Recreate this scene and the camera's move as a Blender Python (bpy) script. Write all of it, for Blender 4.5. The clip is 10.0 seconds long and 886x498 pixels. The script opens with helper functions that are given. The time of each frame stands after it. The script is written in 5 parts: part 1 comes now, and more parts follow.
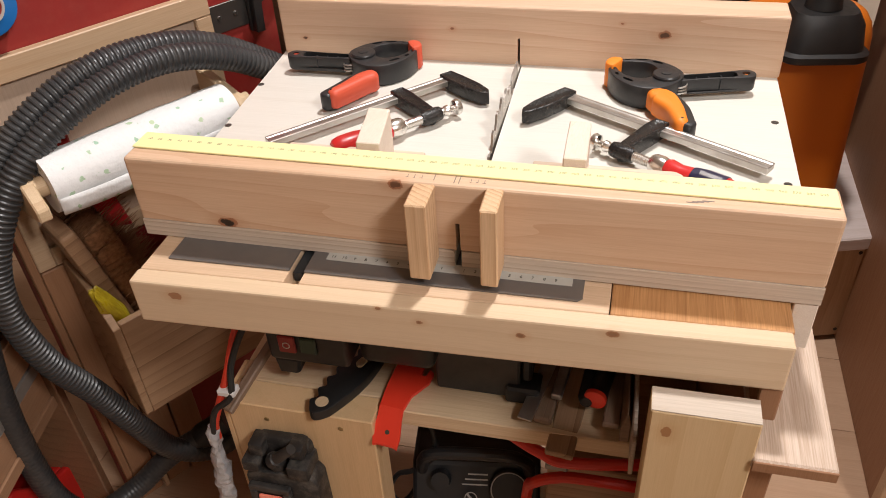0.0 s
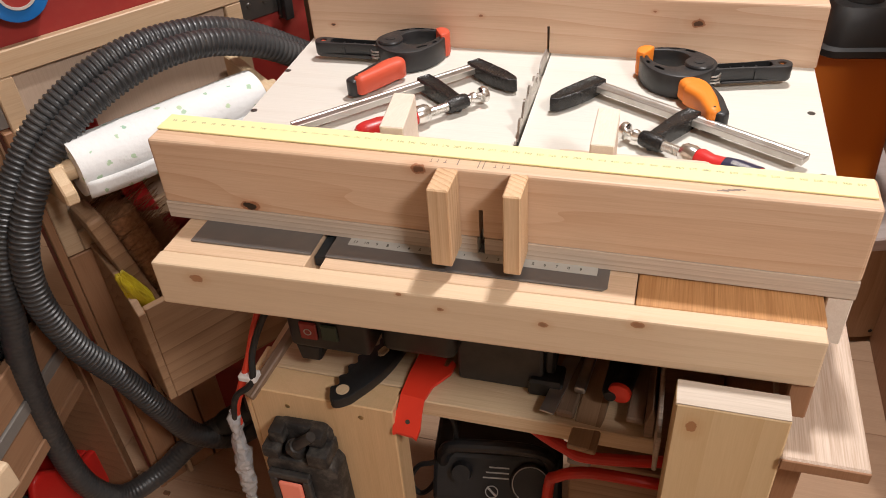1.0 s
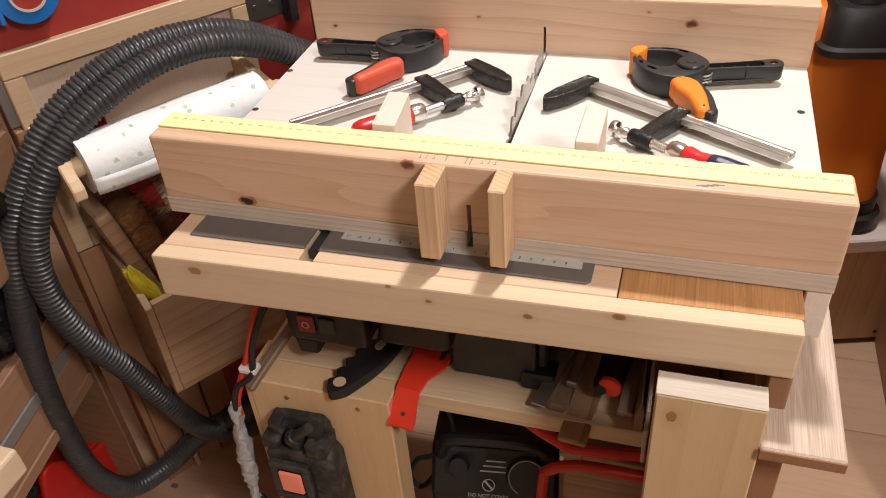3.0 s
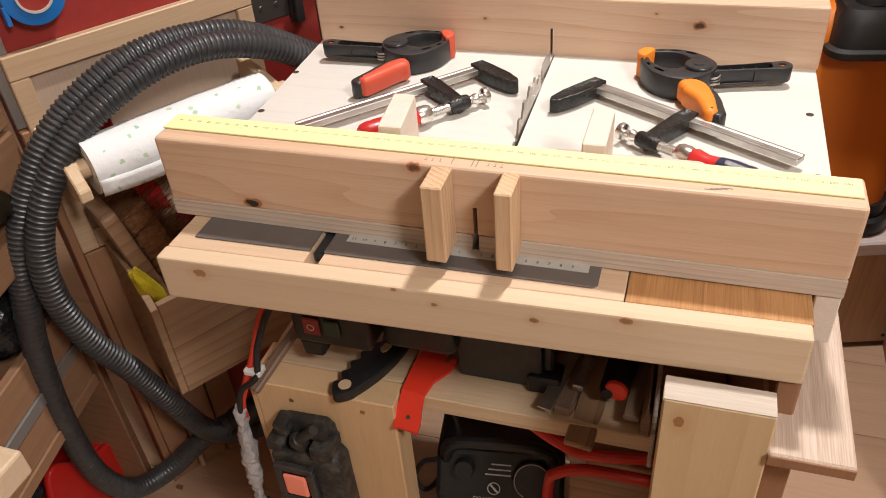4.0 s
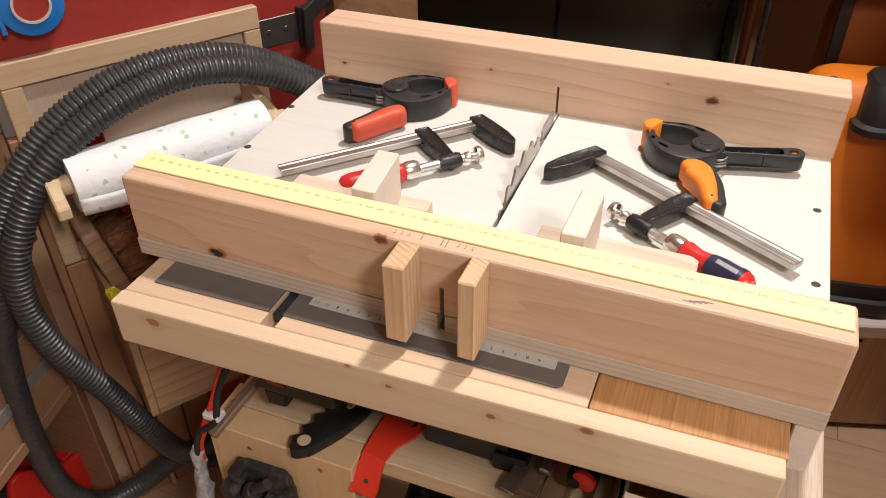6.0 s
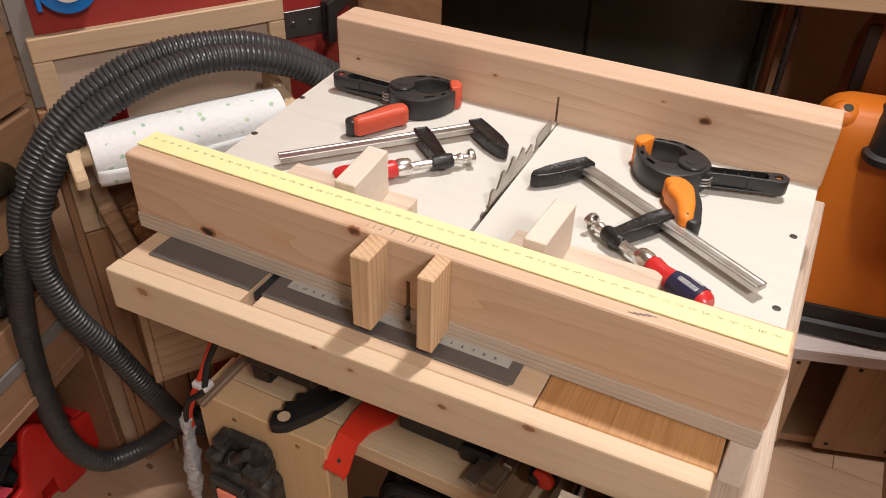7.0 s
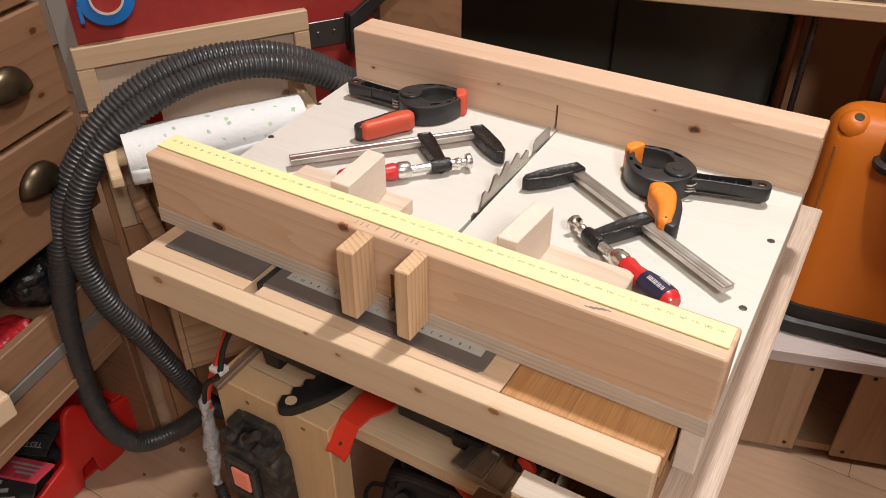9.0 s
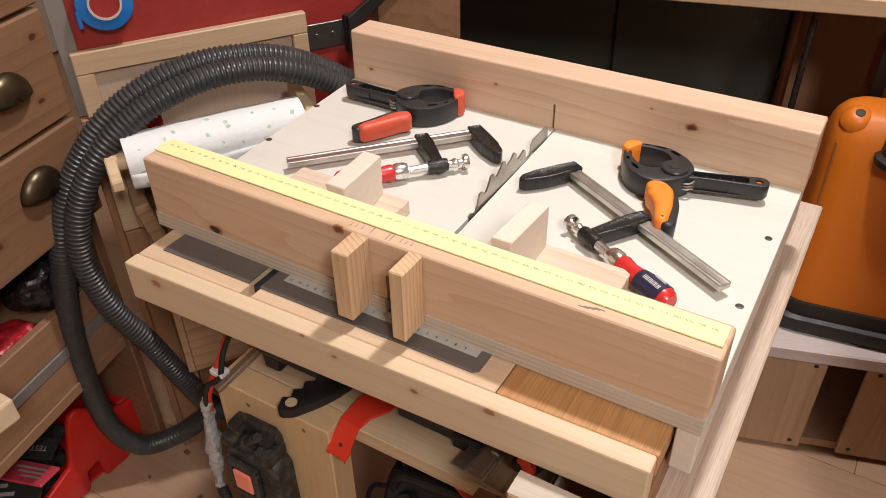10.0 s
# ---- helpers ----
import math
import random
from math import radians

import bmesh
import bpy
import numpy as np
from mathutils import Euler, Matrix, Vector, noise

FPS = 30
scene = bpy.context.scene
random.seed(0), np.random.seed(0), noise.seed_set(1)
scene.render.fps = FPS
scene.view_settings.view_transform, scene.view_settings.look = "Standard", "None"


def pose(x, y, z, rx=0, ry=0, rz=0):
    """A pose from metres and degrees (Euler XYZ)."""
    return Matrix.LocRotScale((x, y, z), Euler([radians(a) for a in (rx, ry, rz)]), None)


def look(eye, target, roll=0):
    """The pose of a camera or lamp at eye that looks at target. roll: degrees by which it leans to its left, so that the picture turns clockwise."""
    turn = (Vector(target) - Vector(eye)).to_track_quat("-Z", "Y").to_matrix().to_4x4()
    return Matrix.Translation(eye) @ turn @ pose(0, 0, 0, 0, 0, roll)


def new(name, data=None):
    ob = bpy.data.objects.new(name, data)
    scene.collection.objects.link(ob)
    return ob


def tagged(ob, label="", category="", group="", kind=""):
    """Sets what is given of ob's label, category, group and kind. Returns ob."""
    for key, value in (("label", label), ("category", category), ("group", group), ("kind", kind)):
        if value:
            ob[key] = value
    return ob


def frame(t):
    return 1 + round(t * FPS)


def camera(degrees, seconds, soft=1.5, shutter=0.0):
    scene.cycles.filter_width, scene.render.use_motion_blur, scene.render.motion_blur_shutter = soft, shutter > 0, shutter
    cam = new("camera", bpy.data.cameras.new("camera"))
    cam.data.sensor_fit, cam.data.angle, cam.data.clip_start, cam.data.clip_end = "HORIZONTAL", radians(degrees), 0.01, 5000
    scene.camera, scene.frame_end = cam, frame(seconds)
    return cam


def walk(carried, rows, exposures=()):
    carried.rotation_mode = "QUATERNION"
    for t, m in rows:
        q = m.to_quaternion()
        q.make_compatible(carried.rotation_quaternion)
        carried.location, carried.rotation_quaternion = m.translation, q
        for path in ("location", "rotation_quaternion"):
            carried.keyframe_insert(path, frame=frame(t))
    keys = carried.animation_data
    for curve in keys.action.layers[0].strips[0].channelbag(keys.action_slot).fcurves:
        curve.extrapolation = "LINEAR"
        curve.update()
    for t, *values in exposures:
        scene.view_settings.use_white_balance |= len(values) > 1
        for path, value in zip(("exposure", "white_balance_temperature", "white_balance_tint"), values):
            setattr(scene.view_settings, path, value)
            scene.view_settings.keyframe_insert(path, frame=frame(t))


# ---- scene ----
cam = camera(58.3, 10.0, 0.9, 0.3)
PATH = [
    (0, (0.438, -0.529, 0.425), (0.017, 1.001, -0.791), -3.6),
    (0.5, (0.448, -0.527, 0.419), (-0.011, 0.992, -0.798), -4.0),
    (1, (0.442, -0.525, 0.411), (-0.049, 0.983, -0.807), -4.2),
    (1.5, (0.452, -0.524, 0.414), (-0.056, 0.98, -0.802), -4.4),
    (2, (0.466, -0.533, 0.41), (-0.051, 0.969, -0.805), -4.6),
    (2.5, (0.471, -0.537, 0.415), (-0.053, 0.965, -0.797), -4.7),
    (4, (0.469, -0.533, 0.414), (-0.077, 0.965, -0.794), -5.0),
    (4.5, (0.471, -0.525, 0.423), (-0.08, 0.976, -0.779), -4.7),
    (5, (0.487, -0.51, 0.435), (-0.069, 0.992, -0.763), -3.6),
    (5.5, (0.503, -0.486, 0.436), (-0.076, 1.005, -0.764), -2.6),
    (5.7, (0.491, -0.47, 0.435), (-0.095, 1.025, -0.757), -1.9),
    (6.8, (0.527, -0.444, 0.452), (-0.132, 1.009, -0.754), 2.3),
    (7, (0.556, -0.453, 0.457), (-0.137, 0.987, -0.746), 1.7),
    (7.5, (0.594, -0.454, 0.468), (-0.16, 0.954, -0.736), 0.5),
    (8, (0.612, -0.458, 0.478), (-0.171, 0.937, -0.723), 0.5),
    (8.5, (0.622, -0.463, 0.485), (-0.18, 0.923, -0.713), 0.3),
    (9, (0.635, -0.465, 0.485), (-0.18, 0.916, -0.71), -0.1),
    (9.5, (0.641, -0.458, 0.484), (-0.183, 0.917, -0.712), -0.5),
    (10, (0.645, -0.459, 0.486), (-0.187, 0.912, -0.709), -1.1),
]
walk(cam, [(t, look(eye, target, roll)) for t, eye, target, roll in PATH],
     [(0.0, 0.15), (5.5, 0.17), (7.0, -0.05), (8.5, -0.04), (10.0, 0.0)])

# ---- light ----
FLOOR, CEIL = -0.78, 1.62
world = bpy.data.worlds.new("world")
scene.world = world
world.use_nodes = True
world.node_tree.nodes["Background"].inputs[0].default_value = (0.9, 0.75, 0.6, 1)
world.node_tree.nodes["Background"].inputs[1].default_value = 0.045
scene.view_settings.exposure = 0.0


def lamp(name, place, target, size, watts, colour, label):
    data = bpy.data.lights.new(name, "AREA")
    data.shape, data.size, data.energy, data.color = "DISK", size, watts, colour
    ob = new(name, data)
    ob.matrix_world = look(place, target)
    return ob


WARM = (1.0, 0.962, 0.948)
lamp("lamp_light", (0.50, 0.55, CEIL - 0.06), (0.46, 0.45, 0), 0.12, 26, WARM, "")
lamp("lamp_light", (1.55, -1.05, CEIL - 0.12), (0.4, -0.1, 0), 0.4, 29, WARM, "")


# ---- materials ----
def nodes_of(name):
    m = bpy.data.materials.new(name)
    m.use_nodes = True
    nt = m.node_tree
    return m, nt, nt.nodes["Principled BSDF"]


def node(nt, kind, **values):
    n = nt.nodes.new(kind)
    for key, v in values.items():
        if key == "op":
            n.operation = v
        elif key == "kind":
            n.noise_type = v
        else:
            n.inputs[key].default_value = v
    return n


def mixed(nt, fac, a, b, mode="MIX"):
    n = nt.nodes.new("ShaderNodeMix")
    n.data_type, n.blend_type = "RGBA", mode
    for socket, v in ((n.inputs[0], fac), (n.inputs[6], a), (n.inputs[7], b)):
        if isinstance(v, bpy.types.NodeSocket):
            nt.links.new(v, socket)
        elif isinstance(v, tuple):
            socket.default_value = (*v, 1) if len(v) == 3 else v
        else:
            socket.default_value = v
    return n.outputs[2]


def ranged(nt, value, a, b, c=0.0, d=1.0):
    n = nt.nodes.new("ShaderNodeMapRange")
    nt.links.new(value, n.inputs[0])
    for i, v in enumerate((a, b, c, d)):
        n.inputs[i + 1].default_value = v
    return n.outputs[0]


def coords(nt, scale=(1, 1, 1), vary=True):
    tc = nt.nodes.new("ShaderNodeTexCoord")
    out = tc.outputs["Object"]
    if vary:
        info = nt.nodes.new("ShaderNodeObjectInfo")
        mul = nt.nodes.new("ShaderNodeVectorMath")
        mul.operation = "MULTIPLY_ADD"
        nt.links.new(info.outputs["Random"], mul.inputs[0])
        mul.inputs[1].default_value = (3.1, 1.7, 2.3)
        nt.links.new(out, mul.inputs[2])
        out = mul.outputs[0]
    mp = nt.nodes.new("ShaderNodeMapping")
    mp.inputs["Scale"].default_value = scale
    nt.links.new(out, mp.inputs[0])
    return mp.outputs[0], tc.outputs["Object"]


def noise_of(nt, vec, scale, detail=3.0, rough=0.55, dist=0.0):
    n = nt.nodes.new("ShaderNodeTexNoise")
    nt.links.new(vec, n.inputs["Vector"])
    n.inputs["Scale"].default_value, n.inputs["Detail"].default_value = scale, detail
    n.inputs["Roughness"].default_value, n.inputs["Distortion"].default_value = rough, dist
    return n.outputs["Fac"]


def bumped(nt, bsdf, height, strength=0.2, dist=0.001):
    b = nt.nodes.new("ShaderNodeBump")
    b.inputs["Strength"].default_value, b.inputs["Distance"].default_value = strength, dist
    nt.links.new(height, b.inputs["Height"])
    nt.links.new(b.outputs[0], bsdf.inputs["Normal"])


def wood(name, light, dark, along="x", rings=130.0, contrast=0.5, rough=0.6, knots=(), stain=0.25, fibre=0.22, bow=0.012):
    """Sawn softwood: growth rings across the board, fine fibre along it, blotches and knots at given places."""
    light, dark = ((c[0], c[1] * 1.03, c[2] * 1.27) for c in (light, dark))
    m, nt, bsdf = nodes_of(name)
    stretch = {"x": (0.09, 1, 1), "y": (1, 0.09, 1), "z": (1, 1, 0.09)}[along]
    vec, raw = coords(nt, stretch)
    warp = noise_of(nt, vec, 9.0, 2.0)
    # distance across the board, bent by slow noise
    sep = nt.nodes.new("ShaderNodeSeparateXYZ")
    nt.links.new(vec, sep.inputs[0])
    a, b = {"x": (1, 2), "y": (0, 2), "z": (0, 1)}[along]
    lin = node(nt, "ShaderNodeMath", op="MULTIPLY_ADD")
    nt.links.new(sep.outputs[a], lin.inputs[0])
    lin.inputs[1].default_value = 0.62
    nt.links.new(sep.outputs[b], lin.inputs[2])
    bend = node(nt, "ShaderNodeMath", op="MULTIPLY_ADD")
    nt.links.new(warp, bend.inputs[0])
    bend.inputs[1].default_value = bow * 8
    nt.links.new(lin.outputs[0], bend.inputs[2])
    ring = node(nt, "ShaderNodeMath", op="MULTIPLY")
    nt.links.new(bend.outputs[0], ring.inputs[0])
    ring.inputs[1].default_value = rings
    saw = node(nt, "ShaderNodeMath", op="FRACT")
    nt.links.new(ring.outputs[0], saw.inputs[0])
    late = node(nt, "ShaderNodeMath", op="POWER")
    nt.links.new(saw.outputs[0], late.inputs[0])
    late.inputs[1].default_value = 2.6
    soft = ranged(nt, noise_of(nt, vec, 24.0, 2.0), 0.35, 0.7, 0.15, 1.0)
    amount = node(nt, "ShaderNodeMath", op="MULTIPLY")
    nt.links.new(late.outputs[0], amount.inputs[0])
    nt.links.new(soft, amount.inputs[1])
    strength = node(nt, "ShaderNodeMath", op="MULTIPLY")
    nt.links.new(amount.outputs[0], strength.inputs[0])
    strength.inputs[1].default_value = contrast
    col = mixed(nt, strength.outputs[0], light, dark)
    blot = ranged(nt, noise_of(nt, vec, 6.0, 4.0), 0.3, 0.75, 0, stain)
    col = mixed(nt, blot, col, tuple(v * 0.72 for v in dark))
    fine = noise_of(nt, coords(nt, tuple(0.03 if s < 1 else 1.0 for s in stretch))[0], 900.0, 2.0)
    col = mixed(nt, ranged(nt, fine, 0.35, 0.72, 0, fibre), col, tuple(v * 0.75 for v in dark))
    streak = noise_of(nt, coords(nt, tuple(0.025 if s < 1 else 1.0 for s in stretch))[0], 260.0, 4.0, 0.65)
    col = mixed(nt, ranged(nt, streak, 0.5, 0.78, 0, fibre * 0.9), col, tuple(v * 0.8 for v in dark))
    col = mixed(nt, ranged(nt, streak, 0.25, 0.45, fibre * 0.7, 0), col, tuple(min(1, v * 1.16) for v in light))
    for place, radius, core in knots:
        off = node(nt, "ShaderNodeVectorMath", op="SUBTRACT")
        nt.links.new(raw, off.inputs[0])
        off.inputs[1].default_value = place
        sq = node(nt, "ShaderNodeVectorMath", op="MULTIPLY")
        nt.links.new(off.outputs[0], sq.inputs[0])
        sq.inputs[1].default_value = tuple(0.62 if s < 1 else 1.0 for s in stretch)
        ln = node(nt, "ShaderNodeVectorMath", op="LENGTH")
        nt.links.new(sq.outputs[0], ln.inputs[0])
        wob = node(nt, "ShaderNodeMath", op="MULTIPLY_ADD")
        nt.links.new(noise_of(nt, raw, 160.0, 2.0), wob.inputs[0])
        wob.inputs[1].default_value = radius * 0.8
        nt.links.new(ln.outputs["Value"], wob.inputs[2])
        halo = ranged(nt, wob.outputs[0], radius * 1.3, radius * 2.4, 0.3, 0)
        col = mixed(nt, halo, col, (dark[0] * 0.9, dark[1] * 0.72, dark[2] * 0.6))
        mid = ranged(nt, wob.outputs[0], radius * 1.1, radius * 1.22, 0.85, 0)
        col = mixed(nt, mid, col, (dark[0] * 0.62, dark[1] * 0.42, dark[2] * 0.32))
        if core:
            pit = ranged(nt, wob.outputs[0], radius * 0.86, radius * 0.98, core, 0)
            col = mixed(nt, pit, col, (0.03, 0.015, 0.008))
    nt.links.new(col, bsdf.inputs["Base Color"])
    rgh = ranged(nt, fine, 0.2, 0.8, rough - 0.1, rough + 0.12)
    nt.links.new(rgh, bsdf.inputs["Roughness"])
    bumped(nt, bsdf, fine, 0.25, 0.0004)
    return m


def plain(name, colour, rough=0.5, metal=0.0, vary=0.15, scale=40.0, bump=0.1, dirt=None, dirt_amount=0.4, dirt_scale=12.0, coat=0.0):
    """Painted, moulded or metal surface with fine mottling and, where given, dust or dirt."""
    m, nt, bsdf = nodes_of(name)
    vec, raw = coords(nt)
    n1 = noise_of(nt, vec, scale, 4.0)
    n2 = noise_of(nt, vec, scale * 12, 2.0)
    col = mixed(nt, ranged(nt, n1, 0.3, 0.7, 0, vary * 2), colour, tuple(v * (1 - vary * 1.6) for v in colour))
    if dirt:
        d = ranged(nt, noise_of(nt, vec, dirt_scale, 6.0, 0.7), 0.48, 0.7, 0, dirt_amount)
        col = mixed(nt, d, col, dirt)
    nt.links.new(col, bsdf.inputs["Base Color"])
    nt.links.new(ranged(nt, n1, 0.25, 0.75, rough * 0.8, min(1, rough * 1.25)), bsdf.inputs["Roughness"])
    bsdf.inputs["Metallic"].default_value = metal
    bsdf.inputs["Coat Weight"].default_value = coat
    bumped(nt, bsdf, n2, bump, 0.0006)
    return m


PINE, PINE_D = (0.70, 0.51, 0.26), (0.50, 0.29, 0.125)
# the second knot is a chipped hollow, its dark inside painted on the flat face
M_FENCE = wood("fence_pine", (0.67, 0.455, 0.25), (0.48, 0.24, 0.10), "x", 62, 0.75, 0.5, fibre=0.16, bow=0.026, knots=[
    ((0.2545, 0.001, 0.067), 0.0058, 0.6), ((0.089, 0.0, 0.0095), 0.0075, 1.0)], stain=0.1)
M_BACK = wood("back_fence_pine", (0.66, 0.45, 0.255), (0.50, 0.27, 0.125), "x", 50, 0.6, 0.5, fibre=0.15, bow=0.026, knots=[
    ((0.470, 0.388, 0.046), 0.0065, 0.8), ((0.215, 0.388, 0.043), 0.0028, 0.5), ((0.018, 0.388, 0.022), 0.003, 0.85),
    ((0.42, 0.388, 0.058), 0.002, 0.4)], stain=0.1)
M_BEAM = wood("beam_spruce", (0.69, 0.505, 0.275), (0.53, 0.33, 0.15), "x", 45, 0.35, 0.5, fibre=0.12, knots=[
    ((0.062, -0.0685, -0.026), 0.0055, 0.0), ((0.37, -0.061, -0.030), 0.0038, 0.3), ((0.443, -0.059, -0.018), 0.0045, 0.2),
    ((0.285, -0.063, -0.027), 0.003, 0.3), ((0.25, -0.063, -0.016), 0.002, 0.0)], stain=0.1)
M_PINE_X = wood("pine_along_x", PINE, PINE_D, "x", 70, 0.5)
M_PINE_Y = wood("pine_along_y", PINE, PINE_D, "y", 70, 0.5)
M_PINE_Z = wood("pine_along_z", (0.64, 0.445, 0.20), (0.50, 0.295, 0.105), "z", 45, 0.35, stain=0.12, fibre=0.1, knots=[((0.492, -0.094, -0.085), 0.006, 0.0)])
M_BLOCK = wood("block_pine", (0.70, 0.47, 0.23), (0.40, 0.17, 0.05), "z", 170, 1.6, 0.5, stain=0.15, bow=0.004)
M_LEG = wood("leg_ply", (0.73, 0.48, 0.215), (0.60, 0.36, 0.135), "z", 40, 0.3, 0.45, stain=0.2)
M_WING = wood("wing_board", (0.66, 0.52, 0.345), (0.42, 0.25, 0.12), "y", 90, 0.5, 0.55, stain=0.3, fibre=0.5)
M_SIDE = wood("side_board", (0.33, 0.16, 0.065), (0.25, 0.11, 0.04), "z", 60, 0.5)
M_BASE = wood("birch_ply_face", (0.69, 0.645, 0.475), (0.60, 0.53, 0.365), "x", 16, 0.35, 0.5, stain=0.12, fibre=0.12, bow=0.05)
M_PLYEDGE = wood("ply_edge", (0.66, 0.535, 0.35), (0.34, 0.235, 0.135), "x", 190, 0.8, 0.7, bow=0.0004)
M_ORANGE_PLY = wood("oiled_ply", (0.56, 0.285, 0.095), (0.38, 0.16, 0.04), "y", 70, 0.6, 0.35, stain=0.2, fibre=0.55)
M_STRIP = wood("top_strip", (0.68, 0.475, 0.26), (0.5, 0.3, 0.13), "x", 60, 0.4, 0.5)
M_CHEST = wood("chest_pine", (0.27, 0.14, 0.06), (0.15, 0.068, 0.028), "y", 45, 0.8, 0.35, stain=0.5, knots=[((0.0, -0.03, 0.085), 0.006, 0.5), ((0.0, -0.05, 0.0), 0.005, 0.4), ((0.0, -0.2, -0.15), 0.007, 0.4)])
M_FRAME = wood("frame_pine", (0.55, 0.37, 0.19), (0.42, 0.25, 0.10), "x", 60, 0.4, 0.5)
M_PANEL = wood("panel_ply", (0.50, 0.36, 0.22), (0.42, 0.28, 0.15), "z", 20, 0.25, 0.5, stain=0.35)
M_CRATE = wood("crate_slat", (0.52, 0.33, 0.165), (0.33, 0.185, 0.08), "z", 60, 0.75, 0.6)
M_CRATE_TOP = wood("crate_top", (0.62, 0.51, 0.39), (0.46, 0.34, 0.22), "x", 50, 0.4, 0.7)
M_FLOOR = wood("floor_board", (0.50, 0.315, 0.165), (0.37, 0.205, 0.095), "x", 35, 0.45, 0.4, stain=0.4, bow=0.03)
M_RED = plain("red_wall_paint", (0.30, 0.022, 0.018), 0.5, vary=0.25, scale=9, dirt=(0.38, 0.09, 0.06), dirt_amount=0.3)
M_STEEL = plain("table_steel", (0.205, 0.195, 0.19), 0.42, 0.6, 0.15, 25, 0.05, dirt=(0.3, 0.26, 0.22), dirt_amount=0.3)
M_DARK = plain("dark_green_panel", (0.048, 0.054, 0.042), 0.3, 0, 0.3, 6, 0.05)
M_BLACK = plain("black_plastic", (0.013, 0.0125, 0.0125), 0.45, 0, 0.2, 60, 0.15, dirt=(0.12, 0.10, 0.08), dirt_amount=0.07)
M_ORANGE = plain("orange_plastic", (0.62, 0.16, 0.012), 0.42, 0, 0.08, 10, 0.05)
M_HOSE = plain("hose_plastic", (0.042, 0.042, 0.043), 0.38, 0, 0.2, 30, 0.1, dirt=(0.13, 0.115, 0.10), dirt_amount=0.25, dirt_scale=30)
M_YELLOW = plain("yellow_rule", (0.84, 0.79, 0.40), 0.45, 0, 0.05, 20, 0.02)
# print, and the painted dark inside of small holes
M_INK_HOLE = plain("ink_and_hole_shade", (0.05, 0.045, 0.03), 0.7)
M_RULEINK = plain("rule_ink", (0.24, 0.22, 0.12), 0.6)
M_ROOM = plain("room_wall_paint", (0.60, 0.505, 0.41), 0.8, 0, 0.1, 3)
M_CEIL = plain("ceiling_paint", (0.80, 0.74, 0.66), 0.85, 0, 0.08, 3)
M_GREY = plain("grey_metal_strip", (0.26, 0.235, 0.21), 0.45, 0.3, 0.15, 20)


# ---- mesh helpers ----
def part(name, bm, material, parent=None, label=""):
    me = bpy.data.meshes.new(name)
    bm.normal_update()
    bm.to_mesh(me)
    bm.free()
    me.materials.append(material)
    ob = new(name, me)
    if parent is not None:
        ob.parent = parent
    return tagged(ob, label) if label else ob


def thing(name, label, category, group="", kind="", m=None):
    ob = new(name)
    ob.empty_display_size = 0.02
    if m is not None:
        ob.matrix_world = m
    return tagged(ob, label, category, group, kind)


def solid(name, bm, material, label="", category="", group="", kind="", m=None):
    ob = part(name, bm, material)
    if m is not None:
        ob.matrix_world = m
    return tagged(ob, label, category, group, kind)


def smooth(ob, angle=40):
    for p in ob.data.polygons:
        p.use_smooth = True
    ob.data.set_sharp_from_angle(angle=radians(angle))
    return ob


def box(x0, x1, y0, y1, z0, z1, bevel=0.0, bm=None, m=None, seg=1):
    bm = bm or bmesh.new()
    fresh = bmesh.ops.create_cube(bm, size=1)["verts"]
    for v in fresh:
        v.co = Vector(((x0 + x1) / 2 + v.co.x * (x1 - x0), (y0 + y1) / 2 + v.co.y * (y1 - y0), (z0 + z1) / 2 + v.co.z * (z1 - z0)))
        if m is not None:
            v.co = m @ v.co
    if bevel:
        edges = list({e for v in fresh for e in v.link_edges})
        bmesh.ops.bevel(bm, geom=edges, offset=bevel, segments=seg, affect="EDGES", profile=0.5)
    return bm


def prism(points, axis, a, b, bevel=0.0, pick=None, bm=None, m=None, seg=1):
    """A flat outline pushed along an axis from a to b. Outline in (x, y) for z, (x, z) for y, (y, z) for x."""
    bm = bm or bmesh.new()
    def at(p, h):
        v = {"z": (p[0], p[1], h), "y": (p[0], h, p[1]), "x": (h, p[0], p[1])}[axis]
        return m @ Vector(v) if m is not None else Vector(v)
    low = [bm.verts.new(at(p, a)) for p in points]
    high = [bm.verts.new(at(p, b)) for p in points]
    faces = [bm.faces.new(low), bm.faces.new(high[::-1])]
    n = len(points)
    for i in range(n):
        faces.append(bm.faces.new((low[i], high[i], high[(i + 1) % n], low[(i + 1) % n])))
    bmesh.ops.recalc_face_normals(bm, faces=faces)
    if bevel:
        edges = list({e for f in faces for e in f.edges})
        if pick:
            edges = [e for e in edges if pick((e.verts[0].co + e.verts[1].co) / 2, e)]
        bmesh.ops.bevel(bm, geom=edges, offset=bevel, segments=seg, affect="EDGES", profile=0.5)
    return bm


